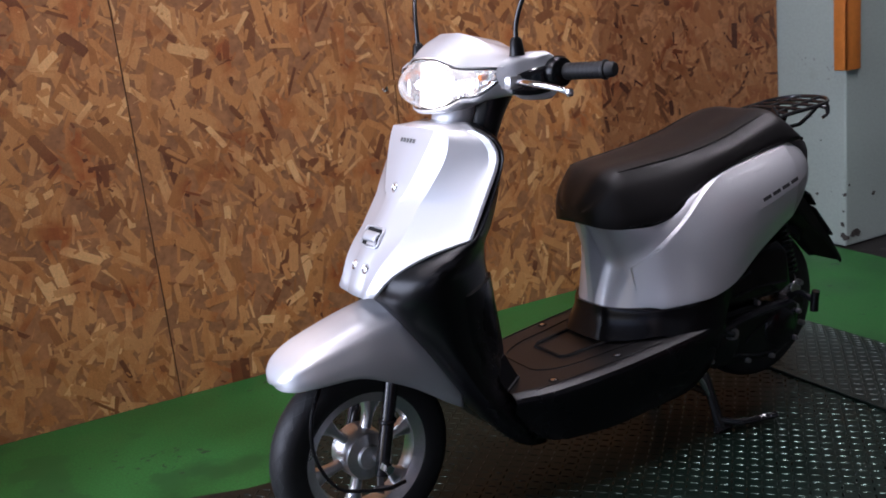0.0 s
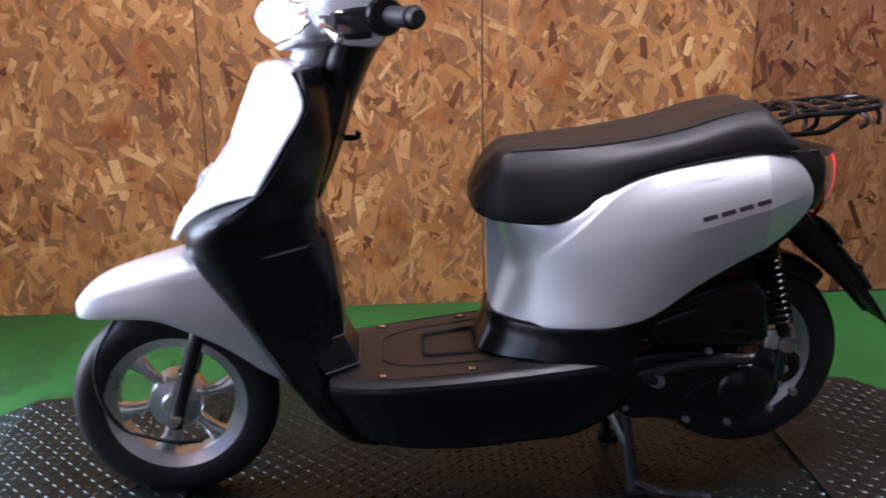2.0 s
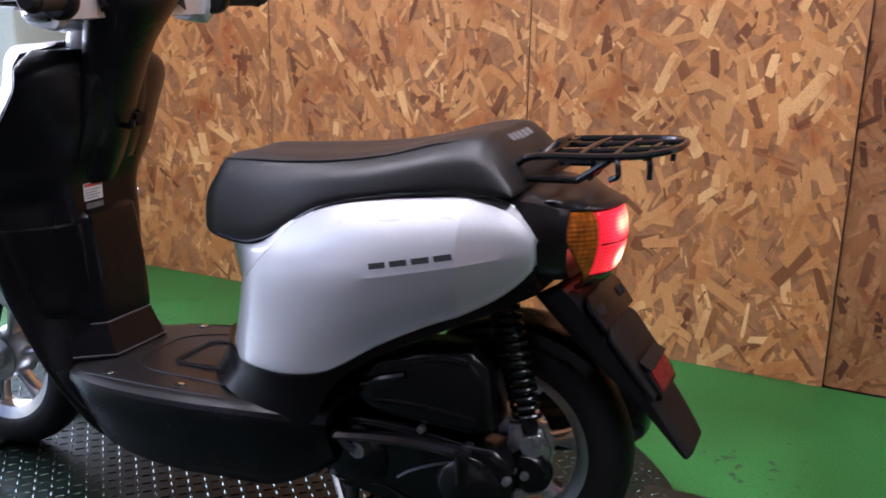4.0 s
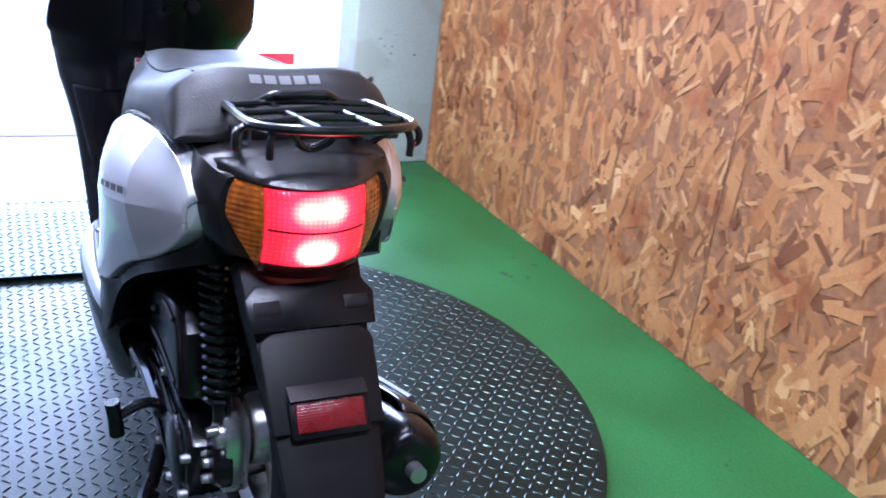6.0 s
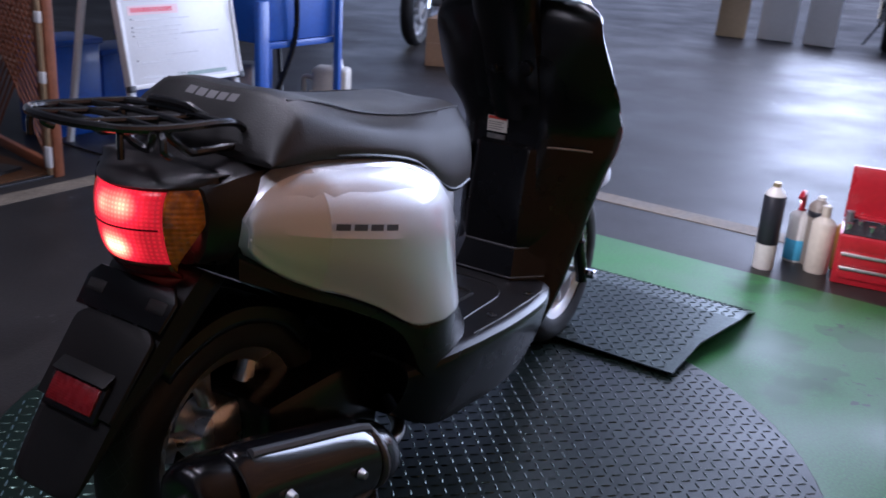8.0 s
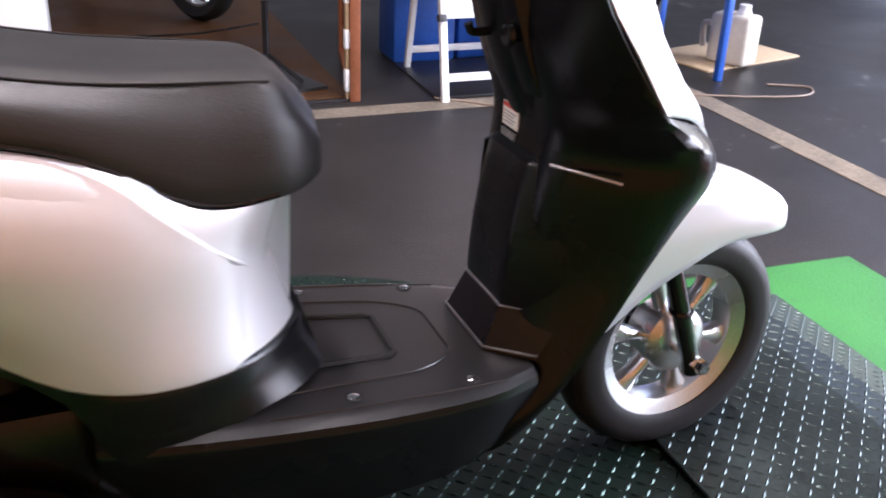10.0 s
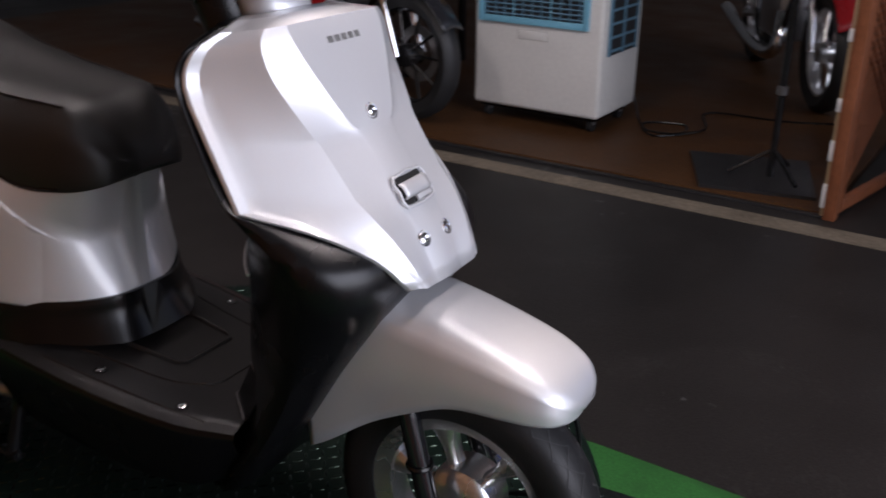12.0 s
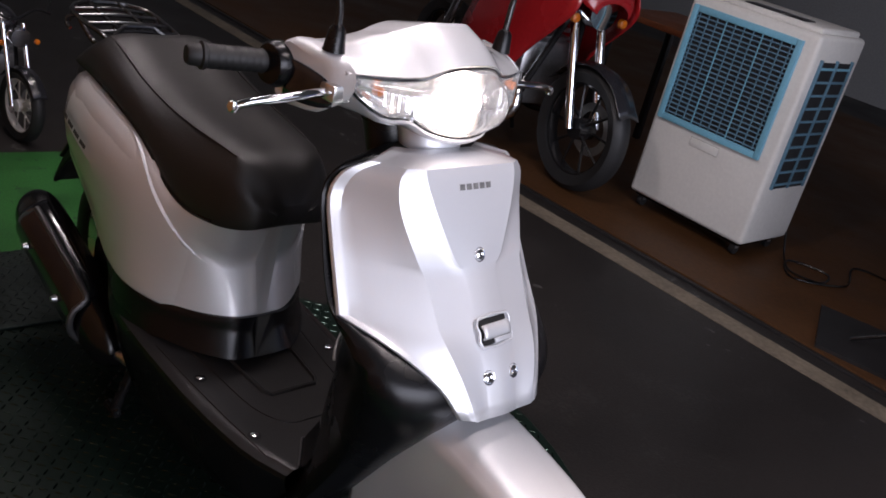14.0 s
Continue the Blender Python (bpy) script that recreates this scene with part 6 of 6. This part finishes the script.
for x in (-0.14, 0.10):
    part("wheel", lathe([(0.0, -0.07), (0.022, -0.07), (0.024, -0.05), (0.024, 0.05), (0.022, 0.07), (0, 0.07)], "y", 14, (x, 0, 0.024)), STEEL, jack)
for i, (x, y, h) in enumerate(((-1.12, -2.78, 0.42), (-1.42, -2.80, 0.36), (-1.72, -2.86, 0.40))):
    bn = thing("blue_bin", "blue plastic storage bin behind the sign board", "bin", pose(x, y, FZ), group="blue bins")
    part("tub", box(-0.14, 0.14, -0.11, 0.11, 0.0, h, 0.015), DARKBLUE, bn)
    part("rim", box(-0.15, 0.15, -0.12, 0.12, h - 0.02, h + 0.006, 0.006), DARKBLUE, bn)

# plywood scrap with jerry can
ply = thing("plywood_sheet", "thin plywood offcut lying on the floor", "plywood", pose(-2.52, -2.48, FZ, 0, 0, 14))
part("sheet", box(-0.33, 0.30, -0.20, 0.18, 0.0, 0.008, 0.001), TAN, ply)
jc = thing("jerry_can", "cloudy white plastic jerry can on a plywood offcut", "jerry can", pose(-2.46, -2.34, FZ + 0.008, 0, 0, 25))
part("body", box(-0.065, 0.065, -0.095, 0.095, 0.0, 0.22, 0.022, 3), BEIGEP, jc)
part("handle", tube([(0, -0.095, 0.15), (0, -0.15, 0.155), (0, -0.155, 0.09), (0, -0.145, 0.05)], 0.014, 8, 3), BEIGEP, jc)
part("neck", lathe([(0.035, 0.215), (0.03, 0.235), (0.026, 0.24), (0.026, 0.262), (0.0, 0.264)], "z", 18, (0, 0.03, 0)), WHITEP, jc)
cable = thing("floor_cable", "thin cable lying along the painted floor line", "cable")
part("cable", tube([(x, y, FZ + 0.006) for x, y in ((-0.97, -2.13), (-1.08, -2.05), (-1.17, -1.97), (-1.32, -1.84), (-1.55, -1.91), (-1.86, -1.97), (-2.2, -1.86), (-2.45, -1.82), (-2.55, -1.92), (-2.40, -2.0))], 0.0042, 6, 5), mat("tan_cable", (0.22, 0.16, 0.12), 0.6), cable)

# brown door post with lattice leaf and mat
post = thing("door_post", "brown varnished wooden door post with pale worn edge", "door post")
part("post", box(-0.692, -0.652, -2.215, -2.165, FZ, 2.3, 0.004), BROWNWOOD, post)
part("worn_strip", box(-0.652, -0.640, -2.200, -2.178, FZ, 2.2, 0.001), TAN, post)
rnd = random.Random(8)
for i in range(13):
    z = 0.03 + 0.165 * i + rnd.uniform(-0.03, 0.03)
    part("white_tie", box(-0.655, -0.636, -2.204, -2.174, z, z + rnd.uniform(0.03, 0.085), 0.004), WHITEPAINT, post, "white tie round the pale strip")
leaf = thing("lattice_door", "brown wooden lattice door leaf standing open", "door", pose(-0.675, -2.225, 0, 0, 0, -101))
part("stile", box(0.0, 0.035, -0.014, 0.014, FZ + 0.01, 2.1, 0.003), BROWNWOOD, leaf)
part("stile", box(0.53, 0.565, -0.014, 0.014, FZ + 0.01, 2.1, 0.003), BROWNWOOD, leaf)
for z in (FZ + 0.01, 1.04, 2.06):
    part("rail", box(0.035, 0.53, -0.013, 0.013, z, z + 0.04, 0.003), BROWNWOOD, leaf)
# crossing laths, cut to the frame
for way in (-1, 1):
    for i in range(-16, 64):
        z0 = 0.0 + 0.045 * i
        lo, hi = 0.036, 0.529
        za, zb = z0 + (0.0 if way > 0 else 0.49), z0 + (0.49 if way > 0 else 0.0)
        if min(za, zb) < FZ + 0.05 or max(za, zb) > 2.06:
            continue
        y = 0.003 * way
        part("lath", prism([(lo, za - 0.007), (hi, zb - 0.007), (hi, zb + 0.007), (lo, za + 0.007)], y - 0.0028, y + 0.0028), BROWNWOOD, leaf, smooth=False)
dm = thing("door_mat", "dark grey door mat on the brown floor", "mat")
part("mat", prism([(-0.215, -2.215), (-0.60, -2.30), (-0.47, -2.72), (-0.045, -2.60)], -0.008, 0.004, axis="z"), FLOORB, dm)

# cardboard box
cb = thing("cardboard_box", "closed brown cardboard box on the dark floor", "box", pose(-4.35, -2.82, FZ, 0, 0, 22))
part("carton", box(-0.17, 0.17, -0.16, 0.16, 0, 0.33, 0.004), CARD, cb)
part("tape", box(-0.172, 0.172, -0.025, 0.025, 0.328, 0.3315), CARDLIGHT, cb, smooth=False)
part("flap_edge", box(0.1695, 0.1720, -0.155, 0.155, 0.16, 0.164), CARDLIGHT, cb, smooth=False)


# black pole stand on the mat, work table with papers behind the cooler
ps = thing("pole_stand", "black steel pole stand on the door mat", "stand", pose(-0.40, -2.45, 0.004))
part("pole", tube([(0, 0, 0.0), (0, 0, 1.5)], 0.013, 10, 1), DARKTUBE, ps)
part("collar", lathe([(0.014, 0.0), (0.020, 0.003), (0.020, 0.03), (0.014, 0.033)], "z", 14, (0, 0, 0.30)), STEEL, ps)
for a in (20, 140, 260):
    part("foot", tube([(0, 0, 0.10), (0.15 * math.cos(radians(a)), 0.15 * math.sin(radians(a)), 0.008)], 0.008, 8, 1), DARKTUBE, ps)
wt = thing("work_table", "dark work table with papers and boxes on it", "table", pose(1.25, -3.35, -0.008))
part("tabletop", box(-0.55, 0.45, -0.30, 0.30, 0.70, 0.73, 0.004), BROWNWOOD, wt)
for x in (-0.52, 0.42):
    for y in (-0.27, 0.27):
        part("leg", box(x - 0.018, x + 0.018, y - 0.018, y + 0.018, 0, 0.70, 0.003), DARKTUBE, wt)
paper = thing("paper_stack", "stack of white papers on the work table", "papers", pose(1.10, -3.20, 0.722, 0, 0, 12))
part("sheets", box(-0.16, 0.16, -0.11, 0.11, 0, 0.035, 0.003), WHITEPAPER, paper)
ybox = thing("yellow_carton", "yellow carton lying on the work table", "carton", pose(1.13, -3.20, 0.757, 0, 0, -20))
part("carton", box(-0.11, 0.11, -0.07, 0.07, 0, 0.05, 0.003), mat("yellow_card", (0.62, 0.36, 0.03), 0.5, vary=0.15), ybox)
part("lid_seam", box(-0.111, 0.111, -0.003, 0.003, 0.049, 0.0508), CARDLIGHT, ybox, smooth=False)

# ---- motorcycles standing in the hall ----
def motorcycle(label, m, tank, scale=1.0, rim_mat=None, group="motorcycles", fender=None, cowl=None):
    """A standing motorcycle, front wheel at -x, resting at z = 0."""
    mc = thing("motorcycle", label, "motorcycle", m @ Matrix.Scale(scale, 4), group=group)
    rm = rim_mat or ALLOY

    def wh(x, r):
        w = new("wheel")
        w.parent = mc
        w.location = (x, 0, r)
        part("tyre", lathe([(r * 0.74, -0.04), (r * 0.9, -0.055), (r * 0.985, -0.03), (r, 0), (r * 0.985, 0.03), (r * 0.9, 0.055), (r * 0.74, 0.04)], "y", 48, closed=True), RUBBER, w)
        part("rim", lathe([(r * 0.76, -0.03), (r * 0.70, -0.03), (r * 0.68, 0), (r * 0.70, 0.03), (r * 0.76, 0.03), (r * 0.72, 0)], "y", 48, closed=True), rm, w)
        part("hub", lathe([(0.0, -0.05), (0.05, -0.05), (0.055, 0), (0.05, 0.05), (0, 0.05)], "y", 20), rm, w)
        for i in range(10):
            a = math.pi * i / 5
            part("spoke", tube([(0.04 * math.cos(a), 0.02 * (-1) ** i, 0.04 * math.sin(a)), (r * 0.7 * math.cos(a), 0, r * 0.7 * math.sin(a))], 0.007, 5, 1), rm, w)
        part("brake_disc", lathe([(0.09, -0.062), (0.13, -0.062), (0.13, -0.058), (0.09, -0.058)], "y", 32, closed=True), STEEL, w)
        return w
    wh(0.0, 0.30)
    wh(1.30, 0.30)
    for s in (-1, 1):
        part("fork", tube([(0.0, s * 0.085, 0.30), (0.22, s * 0.085, 0.92)], 0.022, 10, 1), CHROME, mc)
    part("front_fender", surface([[(0.325 * math.cos(radians(a)), y, 0.30 + 0.325 * math.sin(radians(a)) - abs(y) * 0.3) for y in (-0.06, -0.03, 0, 0.03, 0.06)] for a in (150, 120, 90, 60, 35)], 3, 3), fender or tank, mc).modifiers.new("t", "SOLIDIFY").thickness = 0.004
    part("tank", surface([[(x, w * math.cos(radians(a)), z + h * math.sin(radians(a))) for a in range(0, 360, 30)] for x, z, w, h in ((0.30, 0.86, 0.05, 0.05), (0.36, 0.88, 0.12, 0.10), (0.50, 0.88, 0.15, 0.13), (0.66, 0.84, 0.12, 0.10), (0.74, 0.80, 0.06, 0.05))], 3, 2, closed=True, cap=True), tank, mc)
    part("seat", surface([[(x, w * math.cos(radians(a)), z + 0.045 * math.sin(radians(a))) for a in range(0, 360, 30)] for x, z, w in ((0.70, 0.80, 0.08), (0.80, 0.79, 0.13), (1.05, 0.80, 0.14), (1.30, 0.85, 0.11), (1.42, 0.88, 0.05))], 3, 2, closed=True, cap=True), VINYL, mc)
    part("tail", surface([[(x, w * math.cos(radians(a)), z + h * math.sin(radians(a))) for a in range(0, 360, 45)] for x, z, w, h in ((0.85, 0.72, 0.10, 0.05), (1.2, 0.77, 0.11, 0.06), (1.5, 0.84, 0.06, 0.03))], 3, 2, closed=True, cap=True), tank, mc)
    part("engine", box(0.38, 0.80, -0.16, 0.16, 0.28, 0.62, 0.04), STEEL, mc)
    for i in range(5):
        part("fin", box(0.42, 0.66, -0.17, 0.17, 0.50 + 0.04 * i, 0.512 + 0.04 * i, 0.003), STEEL, mc)
    for s in (-1, 1):
        part("frame_tube", tube([(0.24, s * 0.03, 0.85), (0.34, s * 0.12, 0.45), (0.45, s * 0.13, 0.24), (0.85, s * 0.13, 0.26), (0.98, s * 0.12, 0.52), (0.80, s * 0.10, 0.76)], 0.018, 8, 3), DARKTUBE, mc)
        part("swing_arm", tube([(0.85, s * 0.10, 0.36), (1.30, s * 0.10, 0.30)], 0.02, 8, 1), STEEL, mc)
        part("shock", tube([(1.20, s * 0.12, 0.34), (1.05, s * 0.12, 0.72)], 0.025, 8, 1), CHROME, mc)
        part("mirror_stem", tube([(0.25, s * 0.30, 1.0), (0.24, s * 0.33, 1.12)], 0.006, 6, 1), DARKTUBE, mc)
        part("indicator", lathe([(0.0, -0.02), (0.022, -0.01), (0.024, 0.01), (0, 0.02)], "x", 12, (0.10, s * 0.15, 0.80)), AMBER, mc)
    part("handlebar", tube([(0.30, -0.36, 0.98), (0.26, -0.20, 1.02), (0.22, 0, 0.95), (0.26, 0.20, 1.02), (0.30, 0.36, 0.98)], 0.012, 8, 4), DARKTUBE, mc)
    part("headlamp", lathe([(0.0, -0.05), (0.08, -0.04), (0.085, 0.02), (0.05, 0.09), (0, 0.10)], "x", 24, (0.12, 0, 0.84)), CHROME, mc)
    part("exhaust", tube([(0.42, 0.12, 0.45), (0.36, 0.16, 0.25), (0.60, 0.18, 0.20), (1.0, 0.19, 0.24), (1.42, 0.20, 0.32)], 0.035, 10, 4), CHROME, mc)
    part("stand", tube([(0.75, -0.13, 0.24), (0.82, -0.26, 0.01)], 0.012, 8, 1), DARKTUBE, mc)
    if cowl:
        for s in (-1, 1):
            part("side_cowl", surface([[(x, s * y, z) for x, y, z in r] for r in ([(0.10, 0.16, 1.02), (0.05, 0.19, 0.86), (0.16, 0.20, 0.72), (0.30, 0.19, 0.60)], [(0.24, 0.22, 1.10), (0.26, 0.24, 0.88), (0.36, 0.25, 0.64), (0.44, 0.24, 0.38)], [(0.44, 0.20, 1.06), (0.50, 0.24, 0.86), (0.56, 0.25, 0.58), (0.60, 0.24, 0.26)], [(0.78, 0.13, 0.86), (0.84, 0.18, 0.74), (0.90, 0.20, 0.54), (0.94, 0.20, 0.28)])], 4, 4), cowl, mc, "glossy red side fairing").modifiers.new("t", "SOLIDIFY").thickness = 0.006
        part("nose_cowl", surface([[(x, w * math.cos(radians(a)), z + h * math.sin(radians(a))) for a in range(0, 181, 20)] for x, z, w, h in ((0.02, 0.84, 0.10, 0.06), (0.08, 0.88, 0.17, 0.14), (0.24, 0.90, 0.21, 0.24), (0.40, 0.92, 0.19, 0.18))], 3, 2), cowl, mc, "glossy red nose fairing").modifiers.new("t", "SOLIDIFY").thickness = 0.006
    return mc


REDTANK = mat("red_tank", (0.30, 0.01, 0.012), 0.25, coat=0.6)
DARKTANK = mat("black_tank", (0.015, 0.015, 0.018), 0.25, coat=0.6)
motorcycle("red road motorcycle parked on the brown floor", pose(1.17, -2.40, -0.008, 0, 0, -10), REDTANK, 0.93, DARKTUBE, fender=DARKTANK, cowl=REDTANK)
motorcycle("dark motorcycle parked beside the red one", pose(-0.30, -3.6, -0.008, 0, 0, -60), REDTANK, 0.9)
motorcycle("dark motorcycle parked by the far wall", pose(-4.9, -3.55, -0.024, 0, 0, 200), DARKTANK)
motorcycle("dark motorcycle parked by the far wall", pose(-6.2, -4.3, -0.024, 0, 0, 190), DARKTANK)
for x, y, a in ((-8.3, -0.19, 6), (-8.25, 0.38, -5), (-9.9, -0.83, 8), (-9.6, 0.66, -8), (-9.7, -0.10, 3)):
    motorcycle("dark motorcycle parked in the bright daylight outside", pose(x, y, -0.024, 0, 0, a), DARKTANK, 0.9, group="motorcycles outside")
motorcycle("small black motorcycle parked on the dark floor", pose(1.965, -0.262, -0.024, 0, 0, 8), DARKTANK, 0.43, WHITEPAINT)
# panels leaning beside the opening
for x, y, w, h, m, lab in ((-8.4, -2.1, 0.30, 1.6, TAN, "tan wooden board leaning at the opening"), (-8.6, -1.7, 0.36, 1.8, WHITEPAINT, "white panel leaning at the opening"), (-8.6, -1.27, 0.30, 1.8, WHITEPAINT, "white panel leaning at the opening")):
    pn = thing("leaning_panel", lab, "panel", pose(x, y, -0.024, 0, -6, 0), group="leaning panels")
    part("panel", box(-0.02, 0.02, -w / 2, w / 2, 0, h, 0.004), m, pn)
